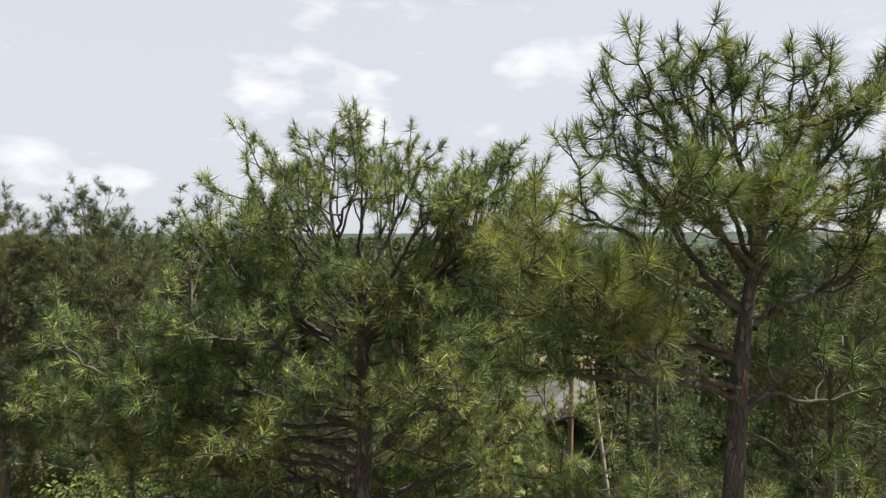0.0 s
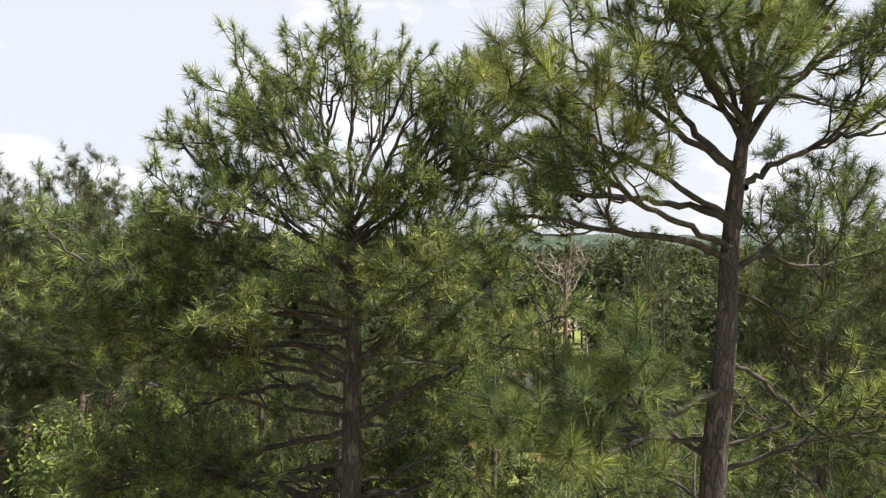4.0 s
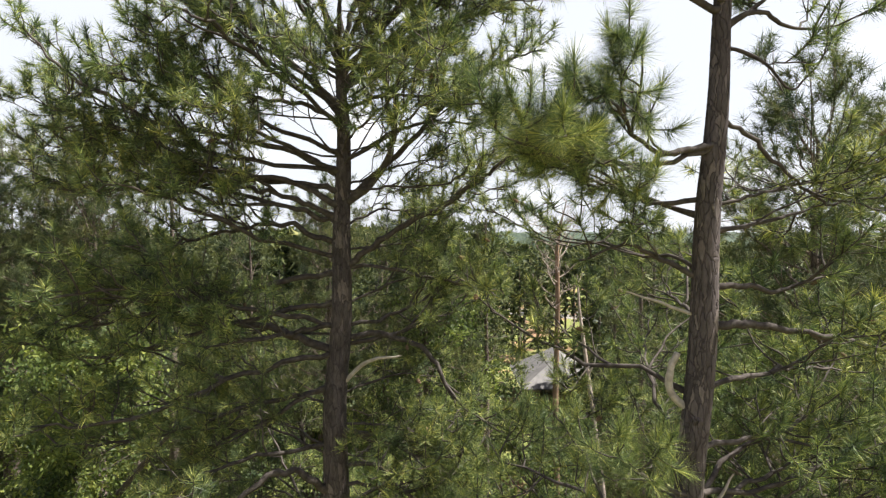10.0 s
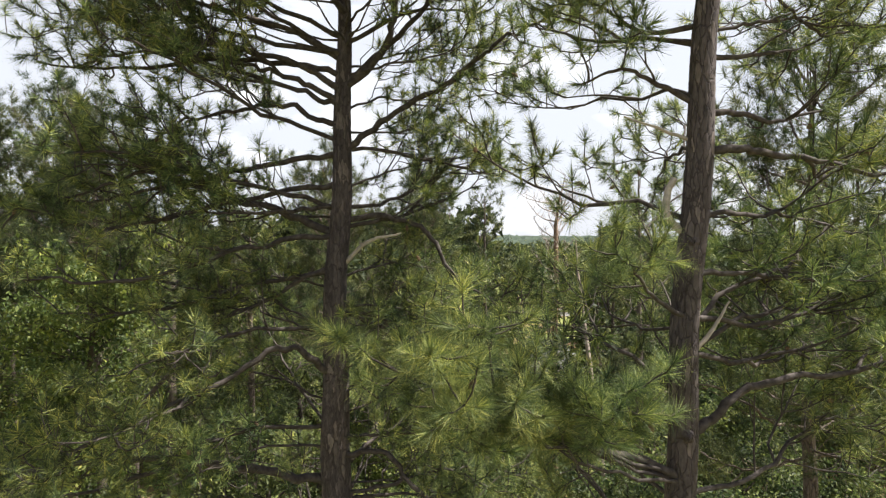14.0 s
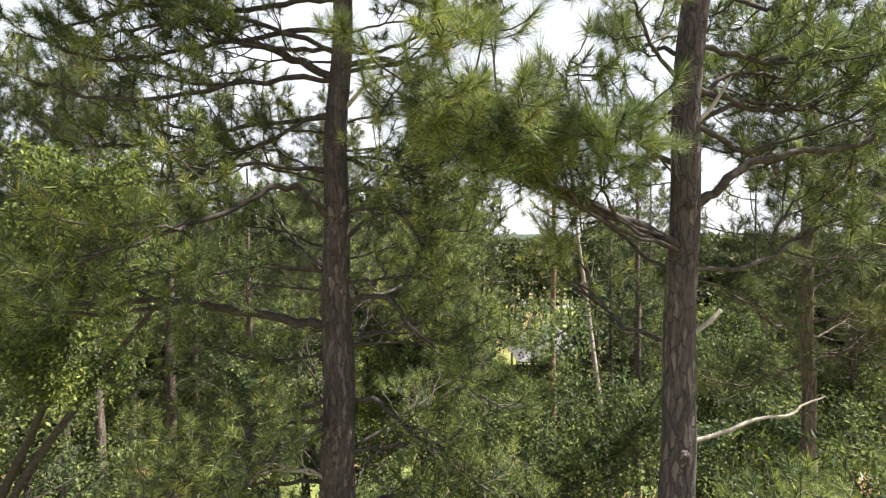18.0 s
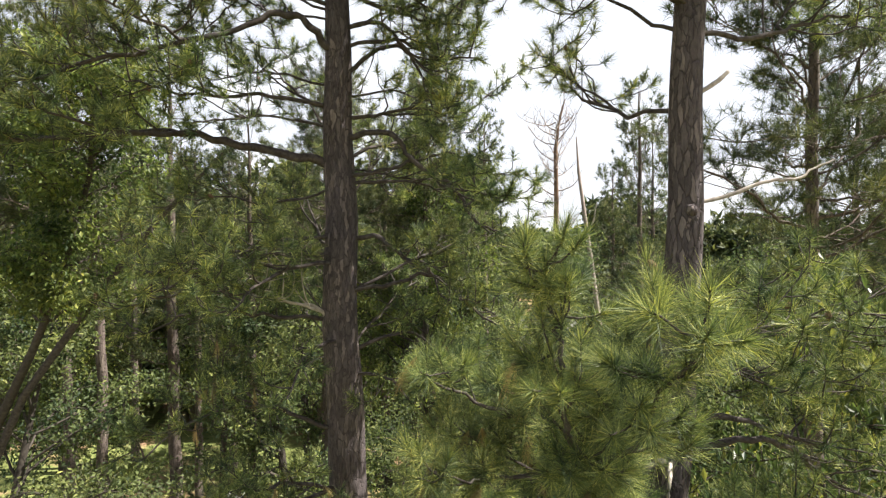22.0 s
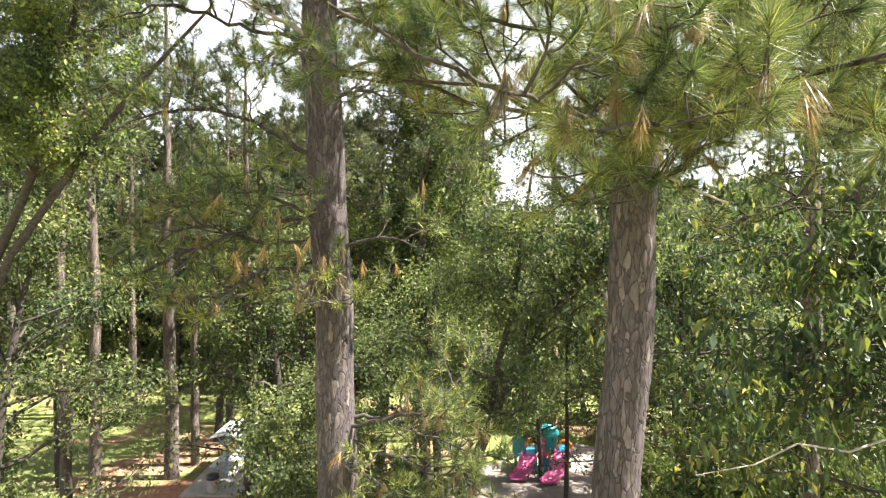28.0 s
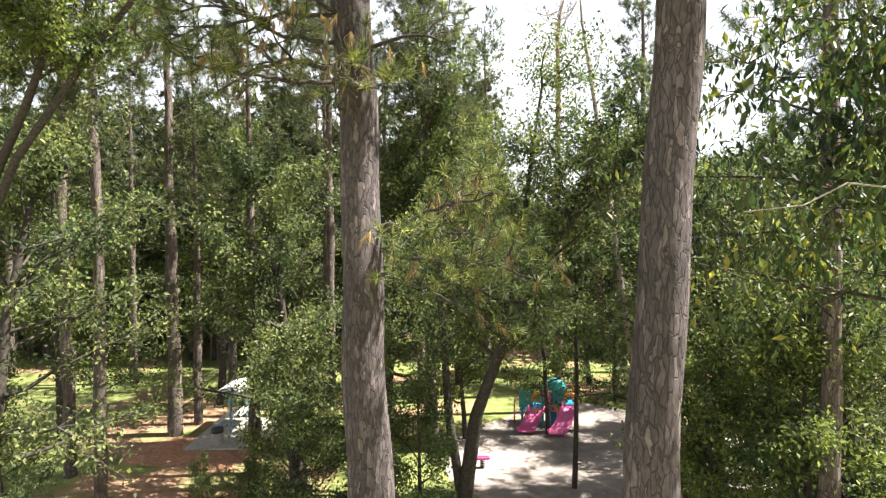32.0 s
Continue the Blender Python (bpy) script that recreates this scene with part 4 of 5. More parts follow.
B.limb(12.78, -50, -10, 2.4, 0.03, 5, density=2.6, twig=0.55, bare=0.2, dry=0.1, wander=9, needles=210, size=0.2, width=0.0015)
B.limb(12.88, -168, -6, 2.4, 0.03, 5, density=2.6, twig=0.55, bare=0.2, dry=0.1, wander=9, needles=210, size=0.2, width=0.0015)
B.limb(12.88, -62, -11, 2.6, 0.03, 5, density=2.6, twig=0.55, bare=0.2, dry=0, wander=9, needles=210, size=0.2, width=0.0015)
B.limb(12.83, -128, -10, 2.9, 0.03, 5, density=2.6, twig=0.55, bare=0.2, dry=0.15, wander=9, needles=210, size=0.2, width=0.0015)
B.limb(11.9, -105, 4, 1.1, 0.025, 5, density=8, dry=0.18, needles=210, size=0.2, width=0.0015)
B.limb(14.3, -10, 5, 2.8, 0.016, 6, density=3.6, bare=0.08, needles=110, size=0.185, width=0.0026)
B.limb(14.0, 18, 0, 2.8, 0.016, 8, density=3.6, bare=0.08, needles=110, size=0.185, width=0.0026)
for k in range(10):
    B.limb(16.4 + 0.5 * k, 110 + 45 * math.sin(k * 2.4), 8 + k % 4 * 5, 2.3 + 0.3 * (k % 3), 0.025, 6, density=2.6)
for z, az, size in ((17.62, -95, 0.05), (19.25, -105, 0.045), (15.5, -85, 0.05), (14.72, -108, 0.055)):
    B.knot(z, az, size)
B.cones(60)


def far_pine(seed, height, bare, reach, label):
    t = Pine(seed, [(0, 0, 0), (0.1, 0.05, height * 0.5), (0.0, 0.1, height)], [0.30, 0.19, 0.03], label, near=False)
    t.crown(height * bare, height * 0.97, 30, reach, reach * 0.55, -4, 55, density=3.0, twig=1.15, needles=22, size=0.27, width=0.014, bare=0.08)
    return t.tree


FAR_PINES = [far_pine(31, 24, 0.45, 3.2, "pine with a grey trunk and a dark green crown"),
             far_pine(32, 26, 0.55, 2.8, "slender pine with a high open crown"),
             far_pine(33, 22, 0.35, 3.4, "bushy pine with limbs down to half its height")]


def mid_pine(seed, height, bare, reach, thick, label):
    t = Pine(seed, [(0, 0, 0), (0.12, 0.05, height * 0.4), (-0.05, 0.1, height * 0.75), (0.0, 0.1, height * 0.97)], [thick * 1.25, thick, thick * 0.6, 0.03], label, near=False)
    t.crown(height * bare, height * 0.96, 46, reach * 1.15, reach * 0.6, -6, 56, density=4.2, twig=1.1, needles=40, size=0.25, width=0.0065, bare=0.12)
    return t.tree


MID_PINES = [mid_pine(36, 22, 0.5, 3.3, 0.15, "pine with a dense dark green crown"),
             mid_pine(37, 25.5, 0.62, 3.6, 0.19, "tall slim pine with a long bare trunk and a broad crown")]


def put(trees, spots, group):
    """Sets trees out: the first of each kind is moved, the rest are copies. Spots: kind, x, y, turn, size."""
    used = set()
    for kind, x, y, turn, size in spots:
        m = Matrix.LocRotScale((x, y, float(ground_height(x, y)) - 0.05), Euler((0, 0, radians(turn))), (size, size, size))
        ob = trees[kind]
        if kind in used:
            tagged(copy_thing(ob, m), group=group)
        else:
            used.add(kind)
            tagged(ob, group=group).matrix_basis = m


put(FAR_PINES, [(2, 15, 40, 50, 1.0), (0, -1.0, 33, 70, 0.95), (1, 2.8, 34, 0, 0.85), (0, 9.9, 28, 20, 0.99), (2, -20.5, 25, 0, 1.1), (0, -21, 27, 80, 0.98), (2, -12.7, 28, 160, 1.15), (1, -12.3, 29.6, 30, 0.9),
                (2, -23.5, 37, 90, 1.08), (0, -20, 38, 300, 0.95),
                (0, -12.8, 36, 120, 0.98), (0, -6.0, 31, 20, 0.98), (2, -9, 44, 80, 1.0), (2, -3.2, 36, 200, 0.98), (1, 11.0, 36, 20, 0.9),
                (2, 24, 42, 190, 0.8), (0, 30, 38, 280, 0.75), (1, -28, 30, 60, 0.94),
                (0, -31, 42, 10, 1.05), (2, -36, 36, 160, 1.05), (2, -18, 50, 330, 1.0), (0, 1.0, 48, 40, 0.95), (1, 20, 52, 100, 0.7), (2, -30, 55, 0, 1.1),
                (0, -14, 60, 30, 1.0), (2, -2, 62, 90, 0.95), (0, 26, 60, 10, 0.75), (2, 34, 50, 50, 0.75), (2, -8.6, 27, 100, 0.95)],
    "pines of the wood")


put(MID_PINES, [(0, 15.5, 21, 10, 1.02), (1, 7.85, 11.7, 10, 0.93), (1, -11.95, 20.5, 40, 1.0), (1, -14.7, 23.2, 200, 1.05), (1, -17.6, 22.2, 70, 1.04), (1, -0.4, 26, 90, 0.93), (1, -4.4, 23.5, 300, 0.95)],
    "pines of the wood")


# ---- broadleaf trees ----
def grown(rng, tree, stem, radii, count, spread, leaf_mat, low=0.25, leaf=0.15, per=12, az0=None, droop=-10, el=(5, 55), hang=0.3, shape=0.5, clump=0.17, forks=3):
    """Trunk along the line stem, with limbs, twigs and leaves. az0: the limbs keep to this side."""
    v, f = tube(stem, radii, 12)
    part("trunk", v, f, OAK_BARK, tree, smooth=True)
    along = np.linspace(0, 1, len(stem))
    for i in range(count):
        u = low + (1 - low) * (i + rng.random()) / count
        p = np.array([np.interp(u, along, stem[:, a]) for a in range(3)])
        ln = spread * (1.15 - 0.45 * u) * rng.uniform(0.55, 1.2)
        az = i * 137.5 + rng.normal(0, 20) if az0 is None else az0 + rng.normal(0, 32)
        line = bough(rng, p, az, el[0] + (el[1] - el[0]) * u + rng.normal(0, 10), ln, droop, 6, 14)
        heap, green = Heap(), Heap()
        r = np.interp(u, along, radii) * 0.45
        heap.add(*tube(line, np.linspace(r, 0.01, 7), 6))
        tips = []
        for k in range(2, 7):
            for _ in range(forks):
                tw = bough(rng, line[k], az + rng.normal(0, 75), rng.normal(10, 25), ln * rng.uniform(0.15, 0.38), droop, 3, 16)
                heap.add(*tube(tw, (0.012, 0.009, 0.006, 0.004), 3))
                tips += [tw[1], tw[2], tw[3]]
        green.add(*leaves(rng, np.array(tips), per, clump, leaf, hang=hang, shape=shape))
        green.part("leaves", leaf_mat, heap.part("limb", OAK_BARK, tree, smooth=True))
    return tree


def broadleaf(seed, height, trunk_r, spread, leaf_mat, label, low=0.25, **more):
    rng = np.random.default_rng(seed)
    tree = tagged(new("broadleaf_tree"), label, "tree")
    stem = bough(rng, (0, 0, 0), rng.uniform(0, 360), 87, height * 0.85, -6, 12, 4)
    return grown(rng, tree, stem, np.linspace(trunk_r, trunk_r * 0.2, 13), int(height * 2.2), spread, leaf_mat, low, **more)


OAKS = [broadleaf(41, 12.5, 0.22, 3.6, OAK_LEAF, "broadleaf tree with dense dark green leaves"),
        broadleaf(42, 15, 0.20, 3.4, GUM_LEAF, "broadleaf tree with bright yellow-green leaves", low=0.33),
        broadleaf(43, 6.5, 0.10, 2.0, OAK_LEAF, "small leafy understorey tree", low=0.12),
        broadleaf(44, 10, 0.14, 2.8, GUM_LEAF, "slim broadleaf tree with light green leaves", low=0.2)]
# added to shade sand and lawn: (11.6, 26.5), (14.5, 28), (14, 33), (9.5, 36.5)
put(OAKS, [(0, 13.5, 21, 30, 1.15), (3, 5.2, 27.5, 100, 0.95), (0, -13.2, 16.8, 60, 1.0), (3, 7.8, 12.0, 40, 0.95), (0, 9.8, 13, 170, 0.78), (3, 6.6, 13.4, 100, 0.8), (1, -12.5, 33, 90, 1.15), (0, -5.2, 22, 200, 1.0), (0, -2.6, 27, 20, 1.0), (3, 1.2, 27, 140, 0.95), (0, 8.8, 19.5, 250, 0.9),
           (2, -4.6, 18.8, 0, 1.0), (2, -2.4, 19.5, 70, 0.95), (2, -5.2, 20.6, 150, 1.0), (2, -0.6, 18.5, 30, 0.9), (0, 13, 24, 80, 1.0), (0, 11.6, 26.5, 10, 0.95), (3, 14.5, 28, 60, 1.1), (1, 1.2, 37, 30, 1.12), (0, 14, 33, 120, 1.05), (0, 9.5, 36.5, 200, 0.72), (2, 10.0, 33, 20, 1.0), (1, -17.5, 27, 10, 0.95), (2, 6.9, 15.5, 300, 1.0),
           (3, 9.8, 15, 10, 0.95), (0, 12.5, 16.5, 130, 0.95), (2, 8.5, 13.5, 200, 1.05), (3, 15.5, 20, 50, 1.0),
           (0, -13, 40, 10, 1.0), (3, -17, 29, 60, 1.0), (0, -8, 36, 160, 1.1), (3, 8, 40, 200, 1.0), (0, 18, 36, 300, 1.05), (3, 3.5, 38, 100, 0.9), (0, -26, 46, 0, 1.1),
           (3, -5, 42, 30, 1.0), (0, 0, 50, 50, 1.0), (3, 12, 46, 150, 0.75), (3, 6.3, 50, 0, 0.65), (3, 4.2, 45, 80, 0.75), (0, -20, 44, 70, 1.0), (1, -0.2, 25.5, 200, 1.12), (2, -13.4, 18, 40, 0.9), (2, -7.8, 19.4, 0, 0.36), (2, -6.4, 19.2, 80, 0.4), (2, -12.2, 17.0, 10, 0.35)],
    "broadleaf trees of the park")

# the leaning tree by the play area
leaning = tagged(new("leaning_tree"), "dark oak with a trunk that leans far to one side", "tree")
leaning.location = (0.7, 19, -0.05)
rng = np.random.default_rng(51)
lean_line = np.array([(0, 0, 0), (0.25, -0.2, 1.9), (0.5, -0.5, 3.8), (0.95, -0.9, 5.2), (1.5, -1.4, 6.8), (2.6, -2.4, 9.3), (3.6, -2.9, 10.6), (4.9, -3.4, 11.8)])
grown(rng, leaning, lean_line, np.linspace(0.27, 0.05, 8), 34, 3.3, OAK_LEAF, 0.45, el=(20, 55))
stems = (np.array([(0.0, 0.0, 1.2), (-0.35, 0.1, 3.5), (-0.5, 0.1, 6.0), (-0.7, 0.2, 8.2), (-0.5, 0.1, 10.0)]),
         np.array([(1.25, -1.15, 6.0), (1.5, -1.2, 8.0), (1.95, -1.3, 10.0), (2.2, -1.2, 12.0), (2.5, -1.3, 14.0)]))
for n, second in enumerate(stems):
    v, f = tube(second, np.array((0.17, 0.15, 0.12, 0.09, 0.05)) * (1 - 0.35 * n), 10)
    part("stem", v, f, OAK_BARK, leaning, smooth=True)
    for i in range(10 + 4 * n):
        grow = Heap()
        start = second[2 + i % 3]
        line = bough(rng, start, i * 137, 25, 2.4 - 0.6 * n, -10, 6, 14)
        grow.add(*tube(line, np.linspace(0.04, 0.01, 7), 5))
        limb = grow.part("limb", OAK_BARK, leaning, smooth=True)
        v, f = leaves(rng, np.repeat(line[2:], 4, 0) + rng.normal(0, 0.35, (20, 3)), 40 - 12 * n, 0.2, 0.13)
        part("leaves", v, f, OAK_LEAF, limb)

# the bright tree whose limbs lean in
gum = tagged(new("broadleaf_tree"), "tall leaning broadleaf tree with bright green leaves", "tree")
gum.location = (-14.0, 14.5, -0.05)
rng = np.random.default_rng(52)
line = np.array([(0, 0, 0), (1.5, -0.1, 5.0), (3.3, -0.4, 10.6), (4.4, -0.6, 12.6), (5.3, -0.9, 14.3), (6.6, -1.9, 16.6), (7.5, -3.2, 18.3)])
grown(rng, gum, line, np.linspace(0.15, 0.035, 7), 38, 2.3, GUM_LEAF, 0.55, el=(0, 50), leaf=0.13)
v, f = tube(np.array([(1.4, 0.0, 4.8), (2.6, -0.2, 8.6), (4.0, -0.4, 11.4), (5.9, -0.5, 13.9), (7.3, -0.5, 15.6), (9.0, -0.6, 17.3)]), (0.11, 0.1, 0.095, 0.085, 0.06, 0.03), 10)
part("stem", v, f, LIMB_BARK, gum, smooth=True)

# the tree with long hanging leaves
hick = tagged(new("broadleaf_tree"), "tree with long drooping green and yellowing leaves on grey twigs", "tree")
hick.location = (8.0, 7.6, -0.05)
rng = np.random.default_rng(53)
line = bough(rng, (0, 0, 0), 200, 87, 13.2, -4, 10, 3)
grown(rng, hick, line, np.linspace(0.2, 0.05, 11), 28, 4.7, DROOP_LEAF, 0.6, leaf=0.18, per=8, az0=200, droop=-24, el=(4, 20), hang=0.95, shape=0.38, clump=0.13)
v, f = tube(np.array([(0, 0, 9.6), (-1.8, -1.2, 9.9), (-3.2, -2.0, 10.0), (-3.75, -2.15, 9.9), (-4.2, -2.1, 9.96), (-4.6, -2.1, 9.76), (-5.2, -2.2, 9.7)]), (0.03, 0.018, 0.012, 0.011, 0.009, 0.007, 0.003), 8)
part("limb", v, f, PALE_WOOD, hick, "bare grey limb", smooth=True)


# ---- far woods ----
def far_woods():
    rng = np.random.default_rng(77)
    woods = Heap()
    for _ in range(1900):
        y = 45 + 420 * rng.random() ** 1.6
        x = rng.uniform(-0.95, 0.95) * y
        gap = abs(x / y - 0.18) < 0.095
        if gap and (y < 88 or (104 < y < 150 and rng.random() < 0.8 and x > 0.2 * y)):
            continue
        h = min(rng.uniform(13, 22), 16.5 if gap else 15.5 + rng.random() * 2 if x > 0.36 * y else 30)
        n = int(np.clip(9000 / y, 40, 160))
        a, u = rng.uniform(0, 2 * np.pi, n), rng.random(n) ** 0.7
        rr = np.sqrt(rng.random(n)) * (3.4 - 2.2 * u)
        foot = 0.35 if rng.random() < 0.45 else 0.06
        c = np.stack([x + rr * np.cos(a), y + rr * np.sin(a), h * (foot + (1 - foot) * u)], -1)
        size = 0.25 + y * 0.0022
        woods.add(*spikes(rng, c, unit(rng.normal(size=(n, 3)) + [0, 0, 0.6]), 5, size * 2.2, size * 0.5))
        if y < 140:
            v, f = tube([(x, y, 0), (x, y, h * 0.9)], (0.25, 0.08), 4)
            f = np.concatenate([f[:, :3], f[:, [0, 2, 3]]])
            woods.add(v, f, 1)
    return tagged(woods.part("far_woods", [NEEDLE_FAR_SHADED, BARK_FAR]), "far pine woods to the horizon", "woods", kind="stuff")


far_woods()


def canopy():
    """The tree tops of the distance, as one rolling sheet."""
    ys = np.geomspace(330, 2900, 60)
    xs = np.linspace(-1.1, 1.1, 160)
    gx, gy = xs[None] * ys[:, None], np.repeat(ys[:, None], 160, 1)
    rng = np.random.default_rng(5)
    z = 14.5 + rng.normal(0, 2.4, gx.shape) + 3.0 * np.sin(gx * 0.004) * np.sin(gy * 0.003) + np.clip((gy - 900) / 2000, 0, 1) * 10
    z[0] = 0
    v = np.stack([gx, gy, z], -1).reshape(-1, 3)
    i, j = np.meshgrid(np.arange(59), np.arange(159), indexing="ij")
    f = np.stack([i * 160 + j, i * 160 + j + 1, (i + 1) * 160 + j + 1, (i + 1) * 160 + j], -1).reshape(-1, 4)
    return tagged(part("backdrop", v, f, mottled("far_canopy", (0.018, 0.03, 0.022), (0.042, 0.058, 0.038), 0.12)), "unbroken forest towards the horizon", "woods", kind="structure")


canopy()


# ---- bare and broken trees ----
def snag():
    rng = np.random.default_rng(61)
    tree = tagged(new("dead_pine"), "dead pine with bare orange-brown trunk and grey twigs", "tree")
    tree.location = (6.4, 31, -0.05)
    stem = np.array([(0, 0, 0), (0.05, 0, 6), (-0.05, 0, 12), (0.05, 0, 17), (0.0, 0, 19.9), (0.15, 0, 21.2), (0.5, 0, 22.6)])
    v, f = tube(stem, (0.24, 0.19, 0.16, 0.13, 0.11, 0.06, 0.02), 12)
    part("trunk", v, f, SNAG_WOOD, tree, smooth=True)
    for i in range(26):
        z = 15.5 + 6.0 * (i / 26) ** 0.6
        heap = Heap()
        ln = rng.uniform(1.0, 2.6)
        line = bough(rng, (0, 0, z), i * 137 + rng.normal(0, 20), 15 + rng.normal(0, 12), ln, 45, 6, 10)
        heap.add(*tube(line, np.linspace(0.04, 0.012, 7), 4))
        for k in range(2, 7):
            for _ in range(2):
                tw = bough(rng, line[k], rng.uniform(0, 360), 35, rng.uniform(0.3, 0.8), 20, 3, 15)
                heap.add(*tube(tw, (0.015, 0.012, 0.010, 0.008), 3))
        heap.part("limb", DEAD_TWIG, tree, "bare grey limb", True)


DEAD_TWIG = mottled("dead_twigs", (0.18, 0.14, 0.12), (0.32, 0.27, 0.24), 4.0)
snag()

pole = tagged(new("broken_stem"), "grey dead stem leaning against the pines", "tree")
pole.location = (6.9, 19.0, -0.05)
v, f = tube([(0, 0, 0), (-0.25, 0.9, 5), (-0.6, 2.2, 10.5), (-0.95, 3.0, 14.5), (-1.25, 3.7, 17.8), (-1.3, 3.9, 19.2)], (0.12, 0.11, 0.10, 0.09, 0.06, 0.02), 9)
part("trunk", v, f, DEAD_TWIG, pole, smooth=True)
v, f = tube([(-1.05, 3.2, 15.3), (-0.8, 3.1, 15.9), (-0.7, 3.1, 16.6)], (0.04, 0.03, 0.01), 6)
part("limb", v, f, PALE_WOOD, pole, smooth=True)

# slim bare stems of the park
for x, y, h, r, leanx in ((5.05, 21.6, 10.5, 0.11, 0.1), (-6.85, 21.2, 8.5, 0.13, 0.25), (9.9, 20.5, 10, 0.17, 0.2)):
    rng = np.random.default_rng(int(h * 7))
    slim = tagged(new("slim_tree"), "slim dark young tree with a thin straight trunk", "tree")
    slim.location = (x, y, -0.05)
    line = np.array([(leanx * t + 0.05 * math.sin(5 * t), 0, h * t) for t in np.linspace(0, 1, 9)])
    grown(rng, slim, line, np.linspace(r, 0.03, 9), 12, 1.5, OAK_LEAF, 0.45, per=8)


# ---- play area ----
def plastic(name, color):
    m, nt, b = material(name, 0.4, 0.5)
    c = ramp(nt, noise_fac(nt, 5.0, 4.0), [(0.3, tuple(x * 0.85 for x in color)), (0.7, color)])
    nt.links.new(c, b.inputs["Base Color"])
    return m


PINK = plastic("pink_plastic", (0.62, 0.12, 0.30))
TEAL = plastic("teal_plastic", (0.02, 0.26, 0.27))
ORANGE = plastic("orange_plastic", (0.75, 0.26, 0.05))
BLUE = plastic("blue_plastic", (0.02, 0.20, 0.42))
RED = plastic("red_paint", (0.5, 0.05, 0.06))
STEEL = plastic("painted_steel", (0.16, 0.30, 0.45))
WHITE = plastic("white_paint", (0.6, 0.6, 0.58))
DARK = plastic("black_plastic", (0.02, 0.02, 0.022))
CONCRETE = mottled("concrete", (0.27, 0.245, 0.22), (0.40, 0.37, 0.33), 6.0, 0.9, 0.2, 0.01)
SAND = mottled("sand", (0.17, 0.143, 0.128), (0.29, 0.25, 0.226), 2.2, 0.95, 0.1, 0.03)
MULCH = mottled("mulch", (0.20, 0.10, 0.06), (0.40, 0.22, 0.14), 5.0, 0.95, 0.1, 0.03)


def box(name, size, at, mat, parent, turn=(0, 0, 0), label="", soft=0.015):
    bm = bmesh.new()
    bmesh.ops.create_cube(bm, size=1.0)
    bmesh.ops.scale(bm, vec=size, verts=bm.verts)
    bmesh.ops.bevel(bm, geom=bm.edges[:], offset=min(soft, min(size) * 0.3), segments=2, affect="EDGES")
    me = bpy.data.meshes.new(name)
    bm.to_mesh(me)
    bm.free()
    me.materials.append(mat)
    ob = new(name, me)
    ob.parent = parent
    ob.location, ob.rotation_euler = at, [radians(a) for a in turn]
    return tagged(ob, label)


def bar(name, pts, r, mat, parent, label="", sides=10):
    v, f = tube(pts, np.full(len(pts), r) if np.isscalar(r) else r, sides)
    return part(name, v, f, mat, parent, label, smooth=True)


def slide_part(parent, x, top, run, mat, side):
    """A trough that runs down towards the open side, with raised edges."""
    n = 14
    t = np.linspace(0, 1, n)
    y = -run * t
    z = 0.22 + (top - 0.22) * (0.5 + 0.5 * np.cos(np.pi * np.clip(t * 1.08, 0, 1)))
    sx = x + side * 0.55 * t ** 1.5
    prof = np.array([(-0.30, 0.24), (-0.26, 0.25), (-0.22, 0.04), (0, 0.0), (0.22, 0.04), (0.26, 0.25), (0.30, 0.24), (0.24, -0.03), (0, -0.06), (-0.24, -0.03)])
    v = np.array([(sx[i] + px, y[i], z[i] + pz) for i in range(n) for px, pz in prof * np.array([1.25, 1.0])])
    k = len(prof)
    f = [(i * k + j, i * k + (j + 1) % k, (i + 1) * k + (j + 1) % k, (i + 1) * k + j) for i in range(n - 1) for j in range(k)]
    return part("slide", v, f, mat, parent, "pink plastic slide", smooth=False)


play = tagged(new("play_structure"), "colourful play structure with two pink slides and a teal roof", "playground")
play.location = (5.4, 28.6, 0.0)
play.rotation_euler, play.scale = (0, 0, radians(-8)), (1.12, 0.9, 0.86)
for x in (-1.15, -0.25, 0.35, 1.15):
    for y in (0.0, 1.1):
        bar("post", [(x, y, 0), (x, y, 2.15)], 0.06, TEAL if x < 0 else ORANGE, play)
box("deck", (1.1, 1.2, 0.08), (-0.7, 0.55, 1.0), BLUE, play)
box("deck", (1.0, 1.2, 0.08), (0.75, 0.55, 1.25), BLUE, play)
box("panel", (0.62, 0.06, 0.95), (-0.98, -0.03, 1.55), TEAL, play)
box("panel", (0.45, 0.06, 1.15), (0.02, -0.03, 1.45), PINK, play, label="pink plastic panel")
box("panel", (0.5, 0.06, 0.9), (0.40, -0.07, 1.75), TEAL, play)
box("panel", (0.5, 0.06, 0.85), (0.1, -0.06, 0.48), BLUE, play, label="blue plastic panel")
for x in (-0.42, 1.0):
    v, f = tube([(x + 0.30 * math.cos(a), -0.05, 1.55 + 0.42 * math.sin(a)) for a in np.linspace(-0.3, math.pi + 0.3, 12)], np.full(12, 0.07), 8)
    part("arch", v, f, ORANGE, play, "orange plastic arch", smooth=True)
slide_part(play, -0.5, 1.05, 1.6, PINK, -1.0)
slide_part(play, 0.95, 1.3, 1.8, PINK, -1.3)
heap = Heap()
dome = [(0.5 * math.cos(a), 0.5 * math.sin(a)) for a in np.linspace(0, 2 * math.pi, 8, endpoint=False)]
